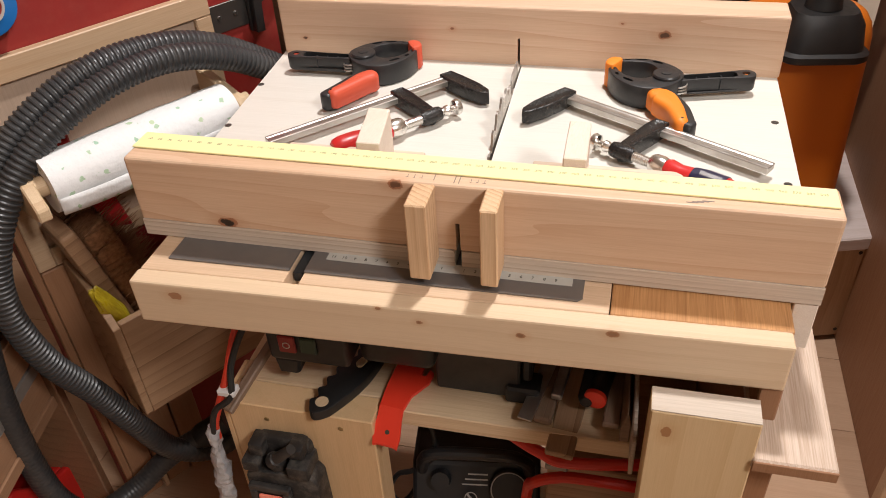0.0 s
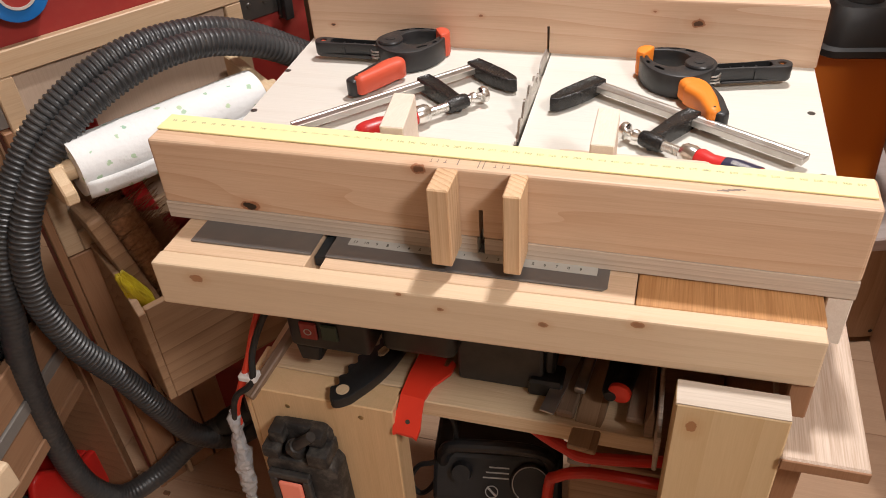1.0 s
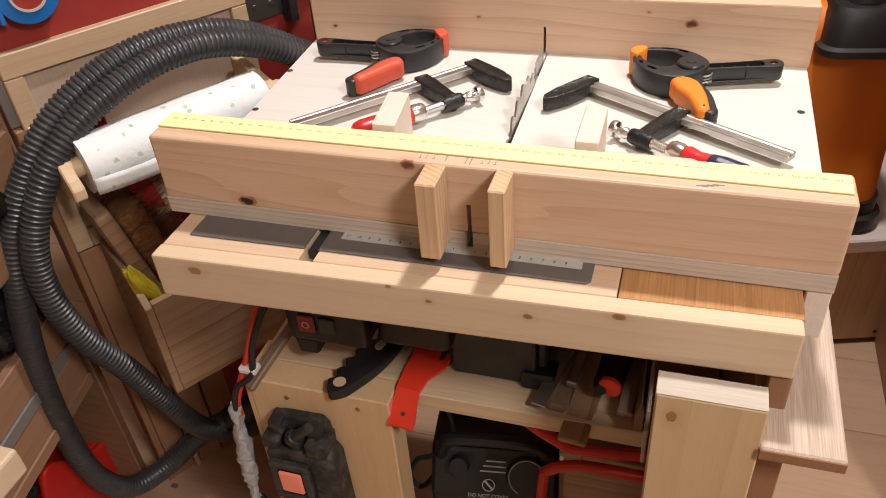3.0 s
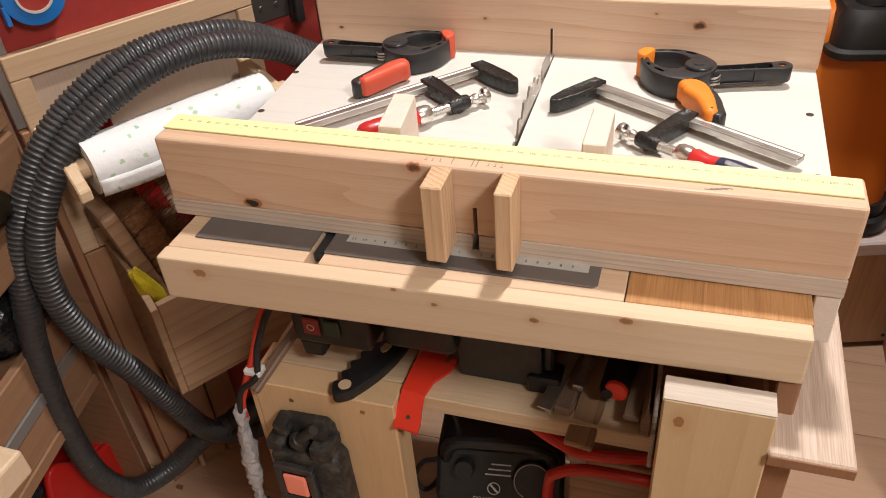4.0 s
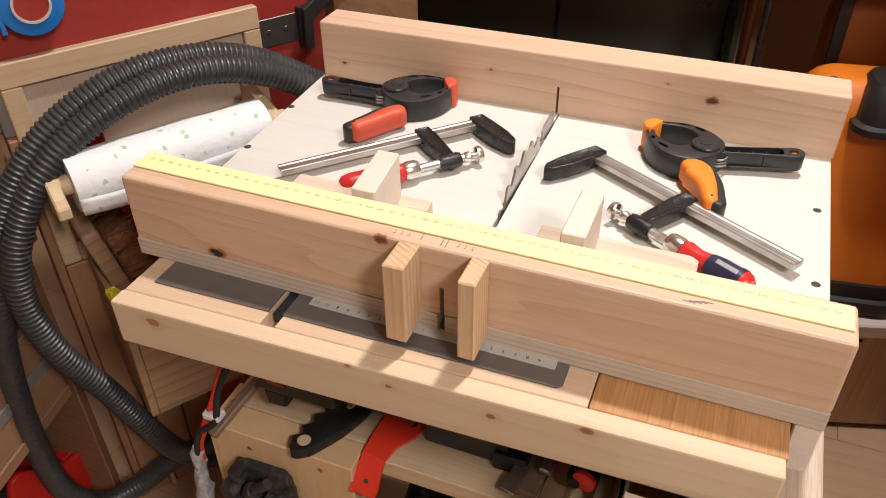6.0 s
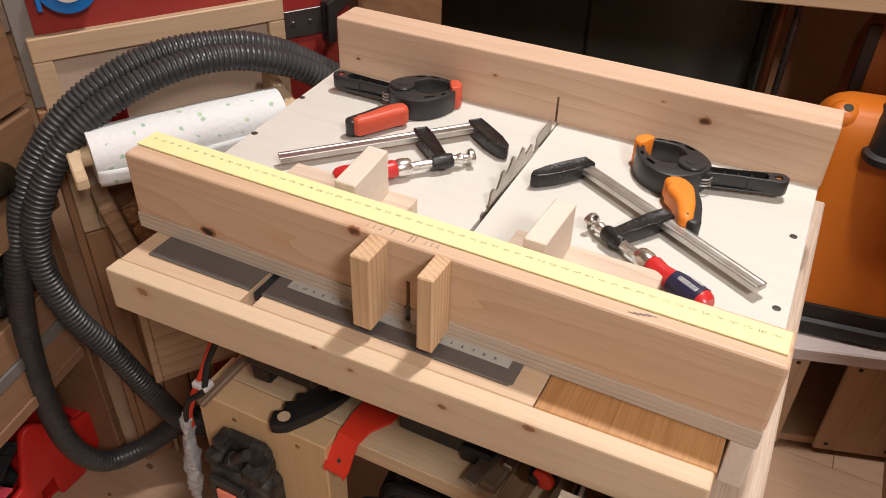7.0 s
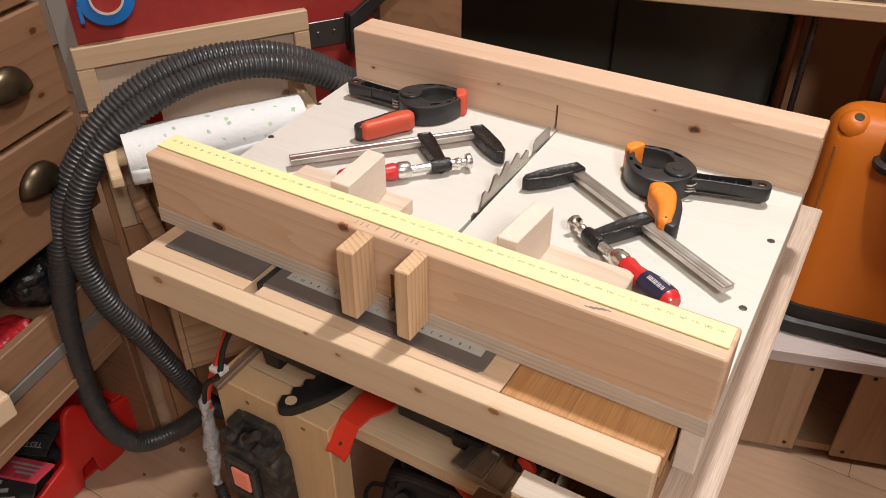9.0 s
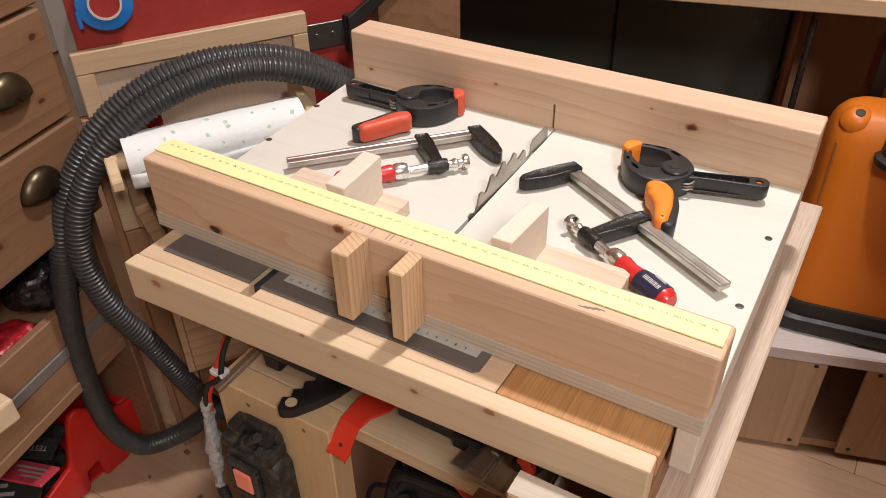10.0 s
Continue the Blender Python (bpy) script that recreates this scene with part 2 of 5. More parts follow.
def tube(points, radius, sides=12, bm=None, closed=False, caps=True):
    """A round sweep along points; radius may be a list."""
    bm = bm or bmesh.new()
    pts = [Vector(p) for p in points]
    n = len(pts)
    rad = radius if isinstance(radius, (list, tuple)) else [radius] * n
    rings, side = [], None
    for i, p in enumerate(pts):
        t = (pts[(i + 1) % n if closed else min(i + 1, n - 1)] - pts[(i - 1) % n if closed else max(i - 1, 0)]).normalized()
        if side is None:
            side = t.orthogonal().normalized()
        side = (side - t * side.dot(t)).normalized()
        up = t.cross(side)
        rings.append([bm.verts.new(p + rad[i] * (math.cos(2 * math.pi * k / sides) * side + math.sin(2 * math.pi * k / sides) * up)) for k in range(sides)])
    for i in range(n if closed else n - 1):
        a, b = rings[i], rings[(i + 1) % n]
        for k in range(sides):
            bm.faces.new((a[k], a[(k + 1) % sides], b[(k + 1) % sides], b[k]))
    if caps and not closed:
        bm.faces.new(rings[0][::-1])
        bm.faces.new(rings[-1])
    return bm


def curve(points, steps=8):
    """Catmull-Rom through points."""
    pts = [Vector(p) for p in points]
    out = []
    for i in range(len(pts) - 1):
        p0, p1, p2, p3 = pts[max(i - 1, 0)], pts[i], pts[i + 1], pts[min(i + 2, len(pts) - 1)]
        for s in range(steps):
            t = s / steps
            out.append(0.5 * ((2 * p1) + (p2 - p0) * t + (2 * p0 - 5 * p1 + 4 * p2 - p3) * t * t + (3 * p1 - p0 - 3 * p2 + p3) * t ** 3))
    return out + [pts[-1]]


def lathe(profile, a, b, sides=20, bm=None):
    """A turned body on the axis from a to b: profile rows are (share of the way, radius)."""
    a, b = Vector(a), Vector(b)
    return tube_on([(a.lerp(b, s), r) for s, r in profile], (b - a).normalized(), sides, bm)


def tube_on(rows, t, sides=20, bm=None):
    bm = bm or bmesh.new()
    side = t.orthogonal().normalized()
    up = t.cross(side)
    rings = [[bm.verts.new(p + r * (math.cos(2 * math.pi * k / sides) * side + math.sin(2 * math.pi * k / sides) * up)) for k in range(sides)] for p, r in rows]
    for a, b in zip(rings, rings[1:]):
        for k in range(sides):
            bm.faces.new((a[k], a[(k + 1) % sides], b[(k + 1) % sides], b[k]))
    bm.faces.new(rings[0][::-1])
    bm.faces.new(rings[-1])
    return bm


def lettering(text, size, m, material, parent, name="number", depth=0.0002):
    """Raised or printed characters as one mesh, centred at m's origin and lying in its xy plane."""
    cu = bpy.data.curves.new(name, "FONT")
    cu.body, cu.size, cu.align_x, cu.align_y, cu.extrude, cu.resolution_u = text, size, "CENTER", "CENTER", depth, 2
    tmp = bpy.data.objects.new(name, cu)
    scene.collection.objects.link(tmp)
    me = bpy.data.meshes.new_from_object(tmp.evaluated_get(bpy.context.evaluated_depsgraph_get()))
    bpy.data.objects.remove(tmp)
    me.materials.clear()
    me.materials.append(material)
    me.name = name
    ob = new(name, me)
    ob.parent = parent
    ob.matrix_local = m
    return ob


# ---- large structure ----
D = Vector((0.54, 0.842, 0)).normalized()          # along the red wall
N = Vector((D.y, -D.x, 0))                        # out of it, into the room


def wall_m(s, w, z, turn=0.0):
    """A pose on the red wall: x along it, y into the wall, z up."""
    p = D * s + N * w
    return Matrix.Translation((p.x, p.y, z)) @ Matrix(((D.x, -N.x, 0, 0), (D.y, -N.y, 0, 0), (0, 0, 1, 0), (0, 0, 0, 1)))


tagged(solid("floor", box(-2.4, 2.4, -2.4, 1.85, FLOOR - 0.1, FLOOR - 0.012), M_FLOOR), "brown worn wooden workshop floor", "floor", kind="structure")
floor_ob = bpy.data.objects["floor"]
tagged(solid("ceiling", box(-2.4, 2.4, -2.4, 1.85, CEIL, CEIL + 0.1), M_CEIL), "plain pale ceiling", "ceiling", kind="structure")
tagged(solid("wall_north", box(-2.4, 2.4, 1.75, 1.85, FLOOR, CEIL), M_ROOM), "plain workshop wall behind the storage", "wall", kind="structure")
tagged(solid("wall_south", box(-2.4, 2.4, -2.4, -2.3, FLOOR, CEIL), M_ROOM), "plain workshop wall", "wall", kind="structure")
tagged(solid("wall_east", box(2.3, 2.4, -2.3, 1.75, FLOOR, CEIL), M_ROOM), "plain workshop wall", "wall", kind="structure")
tagged(solid("wall_west", box(-2.4, -2.3, -2.3, 1.75, FLOOR, CEIL), M_ROOM), "plain workshop wall", "wall", kind="structure")
plinth = solid("wall_plinth", box(-0.038, 0.105, -0.0035, -0.0005, FLOOR, -0.262), M_CHEST, "brown wooden boarding below the red panel", "wall", kind="structure", m=wall_m(0, -0.40, 0))
for x0, x1, out in ((-0.0375, 0.002, 0.014), (0.004, 0.012, 0.022), (0.0145, 0.058, 0.014), (0.0605, 0.105, 0.018)):
    part("plank", box(x0, x1, -out, -0.004, FLOOR, -0.258, 0.0015), M_SIDE if x1 - x0 > 0.01 else M_FRAME, plinth)
part("plank", box(-0.05, -0.0385, -0.016, -0.0005, FLOOR, -0.051, 0.0015), M_SIDE, plinth)
tagged(solid("wall_brown", box(0.43, 0.58, -0.012, 0.03, FLOOR, 0.62), M_CHEST, m=wall_m(0, -0.40, 0)), "dark brown wooden wall beside the red panel", "wall", kind="structure")
red = solid("wall_red", box(-0.05, 0.42, 0.0, 0.03, FLOOR, 0.62), M_RED, "dark red painted wooden panel wall", "wall", kind="structure", m=wall_m(0, -0.40, 0))

# ---- crosscut sled ----
KX0, KX1 = 0.3045, 0.3082
sled = thing("crosscut_sled", "home-made pine crosscut sled on the saw table", "saw sled")
base = part("base_board", prism([(-0.018, 0.436), (0.0, 0.0), (KX0 - 0.0015, 0.0), (KX0 - 0.004, 0.392), (KX1 - 0.006, 0.392), (KX1 + 0.0005, 0.0), (0.603, 0.0), (0.602, 0.436)],
                                "z", -0.013, 0.0, 0.0008, lambda c, e: abs(c.x - 0.303) > 0.02), M_BASE, sled, "pale birch plywood base board")
part("base_edge", box(0.0005, KX0 - 0.002, -0.0012, 0.002, -0.0125, 0.0045), M_PLYEDGE, sled, "layered plywood front edge")
part("base_edge", box(KX1 + 0.001, 0.6025, -0.0012, 0.002, -0.0125, 0.0045), M_PLYEDGE, sled, "layered plywood front edge")


def long_edges(c, e):
    d = (e.verts[1].co - e.verts[0].co).normalized()
    return (abs(d.x) > 0.9 and c.z > 0.06) or (abs(d.x) < 0.1 and (c.x < 0.02 or c.x > 0.58))


fence = part("front_fence", prism([(-0.001, 0.0052), (-0.001, 0.071), (0.6035, 0.071), (0.6035, 0.0052), (KX1, 0.0052), (KX1, 0.033), (KX0, 0.033), (KX0, 0.0052)],
                                  "y", 0.0, 0.044, 0.0035, long_edges, seg=3), M_FENCE, sled, "smooth planed pine fence with a saw kerf and a hollow painted dark")
back = part("back_fence", prism([(-0.014, 0.0), (-0.014, 0.073), (0.604, 0.073), (0.604, 0.0), (0.2995, 0.0), (0.2995, 0.034), (0.2965, 0.034), (0.2965, 0.0)],
                                "y", 0.389, 0.436, 0.003, long_edges, seg=3), M_BACK, sled, "planed pine rear fence with a brown knot")
for x0, x1, lift in ((0.271, 0.289, 0.0), (0.332, 0.3465, 0.001)):
    part("guard_block", prism([(x0, -0.004), (x0, 0.0715 + lift), (x1, 0.0715 + lift), (x1, -0.004)], "y", -0.034, -0.0005, 0.0012), M_BLOCK, sled, "striped pine block guarding the blade exit")
M_CLEAT = wood("cleat_pine", (0.72, 0.57, 0.36), (0.52, 0.34, 0.19), "x", 60, 0.6)
M_GUSSET = wood("gusset_pine", (0.80, 0.68, 0.47), (0.68, 0.51, 0.31), "y", 50, 0.35, knots=[((0.2295, 0.085, 0.05), 0.0022, 0.4)])
for x0, x1, g0, g1, lean in ((0.098, 0.243, 0.206, 0.228, -0.19), (0.352, 0.493, 0.388, 0.408, -0.03)):
    part("cleat", box(x0, x1, 0.0445, 0.136, 0.0005, 0.018, 0.001), M_CLEAT, sled, "flat pine cleat behind the fence")
    slant = Matrix(((1, lean, 0, -lean * 0.045), (0, 1, 0, 0), (0, 0, 1, 0), (0, 0, 0, 1)))
    part("gusset", prism([(0.0465, 0.018), (0.0465, 0.0775), (0.133, 0.0655), (0.133, 0.018)], "x", g0, g1, 0.001, m=slant), M_GUSSET, sled, "pale pine gusset block with a sloping top")
M_SCREW = plain("screw_steel", (0.12, 0.11, 0.10), 0.4, 0.8)
for x, y in ((0.590, 0.279), (0.591, 0.157), (-0.008, 0.294), (-0.003, 0.19)):
    part("screw", lathe([(0, 0.004), (0.7, 0.004), (0.85, 0.0022), (1, 0.002)], (x, y, -0.001), (x, y, 0.0008), 12), M_SCREW, sled)
part("runner", box(0.583, 0.602, 0.0, 0.43, -0.062, -0.0135, 0.001), M_GUSSET, sled, "pale plywood runner under the base")

# ---- saw table ----
table = thing("saw_table", "home-made wooden table saw bench with a steel insert plate", "table saw")
TOP = -0.0135
skew = Matrix.Translation((0.019, -0.069, 0)) @ Matrix.Rotation(math.atan2(0.015, 0.561), 4, "Z")
beam = part("front_beam", box(0, 0.561, 0, 0.019, -0.061, TOP, 0.0022, m=skew, seg=2), M_BEAM, table, "pale spruce front beam with small knots")
strip = part("top_board", prism([(0.020, -0.0497), (0.020, 0.43), (0.158, 0.43), (0.158, -0.0460)], "z", -0.04, TOP - 0.0005, 0.0008), M_STRIP, table)
part("top_board", prism([(0.172, -0.0456), (0.172, 0.43), (0.4385, 0.43), (0.4385, -0.0385)], "z", -0.04, TOP - 0.0005, 0.0008), M_STRIP, table)
part("top_board", prism([(0.4395, -0.0384), (0.4395, 0.43), (0.5805, 0.43), (0.5805, -0.0347)], "z", -0.04, TOP - 0.0008, 0.0008), M_ORANGE_PLY, table, "glossy orange-brown oiled plywood leaf")
part("slot_floor", box(0.156, 0.174, -0.0425, 0.43, -0.04, -0.028), M_STRIP, table)
M_BAR = plain("slot_bar", (0.035, 0.04, 0.045), 0.4, 0.3)
part("slot_bar", box(0.1595, 0.1705, -0.028, 0.40, -0.0275, -0.017, 0.0008), M_BAR, table, "blue-black bar lying in the mitre slot")
part("steel_plate", prism([(0.040, 0.30), (0.040, -0.033), (0.158, -0.031), (0.158, 0.30)], "z", TOP - 0.0003, TOP + 0.0012), M_STEEL, table, "dull grey steel insert plate")
part("steel_plate", prism([(0.172, -0.031), (0.412, -0.0285), (0.416, -0.0245), (0.416, 0.30), (0.172, 0.30)], "z", TOP - 0.0003, TOP + 0.0012), M_STEEL, table, "dull grey steel insert plate")
M_TAPE = plain("scale_tape", (0.50, 0.49, 0.45), 0.45, 0.2)
part("scale_tape", box(0.186, 0.406, -0.0115, 0.0005, TOP + 0.0012, TOP + 0.0016), M_TAPE, table, "stuck-on metal centimetre scale")

# legs, shelf and wing below the table
part("leg", box(0.022, 0.198, 0.005, 0.042, FLOOR, -0.2525, 0.0015), M_LEG, table, "broad wooden leg board")
part("leg_side", box(0.014, 0.0215, 0.006, 0.075, FLOOR, -0.256, 0.0015), M_LEG, table)
part("shelf", box(0.022, 0.1985, 0.0425, 0.36, -0.275, -0.252, 0.0012), M_PINE_X, table, "pine shelf under the saw")
part("shelf", box(0.199, 0.4775, 0.028, 0.36, -0.276, -0.2525, 0.0015), M_PINE_X, table, "pine shelf under the saw")
part("front_post", box(0.478, 0.5615, -0.092, -0.066, FLOOR, -0.0615, 0.0015), M_PINE_Z, table, "pine post with pale sawn top")
part("side_board", box(0.5625, 0.588, -0.062, 0.40, FLOOR, -0.1115, 0.0015), M_SIDE, table)
part("side_board", box(0.5625, 0.5805, -0.05, 0.40, -0.1105, -0.0615, 0.0015), M_SIDE, table)
part("back_leg", box(0.20, 0.26, 0.345, 0.40, FLOOR, -0.2485, 0.0015), M_LEG, table)
part("back_leg", box(0.478, 0.5615, 0.33, 0.40, FLOOR, -0.0615, 0.0015), M_LEG, table)
# panel added to keep the space above the shelf dark
part("back_panel", box(0.022, 0.5615, 0.402, 0.414, -0.275, -0.0615, 0.0015), M_SIDE, table)
M_ENDGRAIN = wood("end_grain", (0.58, 0.485, 0.33), (0.42, 0.31, 0.18), "x", 160, 0.5, 0.7)
part("post_top", box(0.4785, 0.561, -0.0915, -0.0665, -0.0614, -0.0606), M_ENDGRAIN, table, "pale sawn end grain of the post")
wing = part("wing_board", box(0.560, 0.6245, -0.094, 0.54, -0.1115, -0.1, 0.002), M_WING, table, "pale worn side wing board")
part("wing_end", box(0.5605, 0.624, -0.0962, -0.0942, -0.1112, -0.1003, 0.0006), M_SIDE, table, "brown sawn end of the wing board")

# ---- blade ----
M_BLADE = plain("blade_steel", (0.42, 0.38, 0.34), 0.3, 0.9, 0.15, 60, 0.05)
R, BY, BZ = 0.127, 0.240, 0.030 - 0.127
pts = []
for i in range(28):
    a = 2 * math.pi * i / 28
    for da, r in ((0.0, R), (0.035, R - 0.002), (0.055, R - 0.008), (0.09, R - 0.0105), (0.135, R - 0.008), (0.175, R - 0.0045), (0.205, R - 0.0006)):
        pts.append((BY - math.cos(a + da) * r, BZ + math.sin(a + da) * r))
part("saw_blade", prism(pts, "x", 0.3013, 0.3035), M_BLADE, table, "toothed steel circular blade")
M_KNIFE = plain("riving_steel", (0.40, 0.37, 0.34), 0.45, 0.7)
part("riving_knife", prism([(0.318, -0.04), (0.318, 0.012), (0.324, 0.017), (0.362, 0.017), (0.366, 0.013), (0.366, -0.04)], "x", 0.2994, 0.3012), M_KNIFE, table, "dull grey riving knife behind the blade")

# ---- yellow rule on the fence ----
rule_m = Matrix.Translation((0.0, 0.0175, 0.0712)) @ Matrix.Rotation(math.atan2(-0.005, 0.6), 4, "Z")
rule = thing("measuring_rule", "yellow plastic sixty centimetre rule lying on the fence", "ruler", m=rule_m)
part("blade_strip", prism([(0.0, 0.0), (0.6, 0.0), (0.6, 0.0255), (0.0, 0.0265)], "z", 0, 0.0018, 0.0004), M_YELLOW, rule)
for k in range(1, 60):
    lettering(str(k * 10), 0.0043, Matrix.Translation((k * 0.01, 0.0155, 0.0018)), M_RULEINK, rule, "number", 0.00006)
for k in range(-11, 10):
    if k:
        lettering(str(abs(k)), 0.005, Matrix.Translation((0.302 + 0.01 * k, -0.0065, TOP + 0.0017)), M_INK_HOLE, table, "scale_number", 0.00006)
# ---- hose ----
def hose_mesh(points, r, pitch=0.0074, fade=2.0):
    """A ribbed hose; past the share fade of its length the ribs are shallow."""
    fine = curve(points, 40)
    run, out = 0.0, []
    total = sum((b - a).length for a, b in zip(fine, fine[1:]))
    count = int(total / pitch) * 4
    step, want, walked = total / count, 0.0, 0.0
    for a, b in zip(fine, fine[1:]):
        seg = (b - a).length
        while want <= walked + seg and len(out) < count:
            out.append(a.lerp(b, (want - walked) / max(seg, 1e-9)))
            want += step
        walked += seg
    deep = [max(0.22, min(1.0, 1.0 - (i / len(out) - fade) * 6)) for i in range(len(out))]
    rad = [r * (1 - d * (0.0, 0.015, 0.125, 0.115)[i % 4]) for i, d in enumerate(deep)]
    return tube(out, rad, 22)


def on_wall(rows):
    return [tuple(D * s + N * w + Vector((0, 0, z))) for s, w, z in rows]


HOSE_A = [(0.40, -0.3, -0.10), (0.346, -0.3, -0.059), (0.273, -0.3, -0.013), (0.19, -0.3, 0.013), (0.101, -0.3, 0.008), (0.013, -0.3, -0.027), (-0.050, -0.3, -0.082), (-0.093, -0.3, -0.158),
          (-0.105, -0.3, -0.238), (-0.089, -0.3, -0.332), (-0.051, -0.3, -0.425), (-0.016, -0.3, -0.528), (0.02, -0.3, -0.615), (0.075, -0.29, -0.66), (0.14, -0.28, -0.66)]
HOSE_B = [(0.41, -0.335, -0.10), (0.36, -0.335, -0.062), (0.276, -0.335, -0.007), (0.193, -0.335, 0.019), (0.094, -0.335, 0.017), (-0.001, -0.335, -0.023), (-0.067, -0.335, -0.088), (-0.113, -0.335, -0.171),
          (-0.14, -0.335, -0.268), (-0.158, -0.335, -0.377), (-0.165, -0.335, -0.504), (-0.156, -0.335, -0.616), (-0.118, -0.335, -0.684), (-0.051, -0.335, -0.688), (0.014, -0.32, -0.65), (0.08, -0.29, -0.62)]
for rows, fade, label in ((HOSE_A, 0.72, "dark grey corrugated dust hose hanging in an arch"), (HOSE_B, 0.42, "dark grey corrugated dust hose looping down behind another")):
    hose = thing("dust_hose", label, "hose", "dust hoses")
    smooth(part("corrugated_tube", hose_mesh(on_wall(rows), 0.0185, fade=fade), M_HOSE, hose), 30)
    for a, b in ((rows[0], rows[1]), (rows[-1], rows[-2])):
        p, q = (Vector(v) for v in on_wall([a, b]))
        smooth(part("end_cuff", lathe([(0, 0.0225), (0.85, 0.0225), (1, 0.0195)], p - (q - p) * 0.5, p + (q - p) * 0.25, 22), M_BLACK, hose, "smooth black end cuff"), 40)

# ---- framed door panel on the red wall ----
door = thing("cabinet_door", "unpainted pine framed cabinet door on the red wall", "cabinet door", m=wall_m(0, -0.385, 0))
part("rail", box(-0.038, 0.308, -0.0, 0.014, 0.016, 0.048, 0.0015), M_FRAME, door)
part("stile", box(-0.038, -0.013, 0.0005, 0.014, -0.255, 0.0155, 0.0015), M_FRAME, door)
part("stile", box(0.283, 0.308, 0.0005, 0.014, -0.255, 0.0155, 0.0015), M_FRAME, door)
part("rail", box(-0.0125, 0.2825, 0.0005, 0.014, -0.255, -0.225, 0.0015), M_FRAME, door)
part("panel", box(-0.0125, 0.2825, 0.008, 0.0135, -0.2245, 0.0155), M_PANEL, door, "stained plywood panel")
solid("trim", box(-0.05, -0.025, -0.004, 0.0, -0.05, 0.6, 0.001), M_GREY, "narrow grey metal corner strip", "trim", kind="structure", m=wall_m(0, -0.40, 0))

# ---- drawer chest ----
chest_m = Matrix.Translation((-0.365, 0.17, 0)) @ Matrix.Rotation(math.atan2(0.2, 0.98), 4, "Z")
chest = thing("drawer_chest", "dark stained pine chest of drawers with cup pulls", "chest of drawers", m=chest_m)
part("carcass", box(-0.47, -0.24, -0.9, -0.005, FLOOR, 0.5, 0.002), M_CHEST, chest)
part("frame_post", box(-0.24, -0.022, -0.022, -0.004, FLOOR, 0.5, 0.002), M_CHEST, chest)
part("shelf_board", box(-0.24, -0.024, -0.9, -0.023, -0.225, -0.212, 0.002), M_CHEST, chest)
M_CUP = plain("cup_pull", (0.10, 0.075, 0.045), 0.35, 0.9, 0.2, 60)


def cup_pull(parent, y, z):
    bm = bmesh.new()
    rings = []
    for i in range(8):
        a = math.pi / 2 * i / 7
        h, r = 0.020 * math.sin(a), 0.037 * math.cos(a) + 0.003
        rings.append([bm.verts.new((h + 0.001, y + r * math.cos(math.pi * k / 14), z + r * 0.95 * math.sin(math.pi * k / 14))) for k in range(15)])
    for a, b in zip(rings, rings[1:]):
        for k in range(14):
            bm.faces.new((a[k], a[k + 1], b[k + 1], b[k]))
    ob = part("cup_pull", bm, M_CUP, parent, "dark bronze cup pull")
    ob.modifiers.new("thick", "SOLIDIFY").thickness = 0.002
    smooth(ob, 50)


for z0, z1, zc in ((0.122, 0.30, 0.2), (-0.040, 0.116, 0.024), (-0.207, -0.047, -0.118)):
    front = part("drawer_front", box(-0.022, 0.0, -0.88, -0.002, z0, z1, 0.003), M_CHEST, chest)
    cup_pull(front, -0.102, zc)

# ---- crate and orange machine ----
yaw = math.atan2(0.063, 0.204)
crate = thing("wooden_crate", "rough slatted wooden crate standing on the floor", "crate", m=Matrix.Translation((0.626, 0.735, FLOOR)) @ Matrix.Rotation(yaw, 4, "Z"))
slat = None
for x0, x1 in ((-0.12, 0.088), (0.155, 0.305), (0.36, 0.52)):
    s = part("slat", box(x0, x1, 0, 0.012, 0.012, 0.245, 0.0025), M_CRATE, crate, "brown knotty slat with dark screws")
    for sx in (x0 + 0.02, x1 - 0.02):
        for sz in (0.03, 0.23):
            part("screw", lathe([(0, 0.0042), (0.8, 0.0042), (1, 0.003)], (sx, 0.001, sz), (sx, -0.0012, sz), 10), M_BLACK, s)
part("top_board", box(-0.14, 0.54, -0.012, 0.34, 0.2455, 0.275, 0.003), M_CRATE_TOP, crate, "pale weathered board top")
part("back_board", box(-0.12, 0.52, 0.30, 0.32, 0.0, 0.245), M_CRATE, crate)
part("bottom_board", box(-0.12, 0.52, 0.0125, 0.2995, 0.012, 0.03), M_CRATE, crate)

machine = thing("orange_machine", "orange plastic shop vacuum body with black base on the crate", "vacuum cleaner", m=Matrix.Translation((0.60, 0.79, -0.503)) @ Matrix.Rotation(yaw * 0.5, 4, "Z"))


def rounded(x0, x1, y0, y1, r, n=5):
    pts = []
    for cx, cy, a0 in ((x1 - r, y1 - r, 0), (x0 + r, y1 - r, 90), (x0 + r, y0 + r, 180), (x1 - r, y0 + r, 270)):
        pts += [(cx + r * math.cos(radians(a0 + 90 * i / n)), cy + r * math.sin(radians(a0 + 90 * i / n))) for i in range(n + 1)]
    return pts


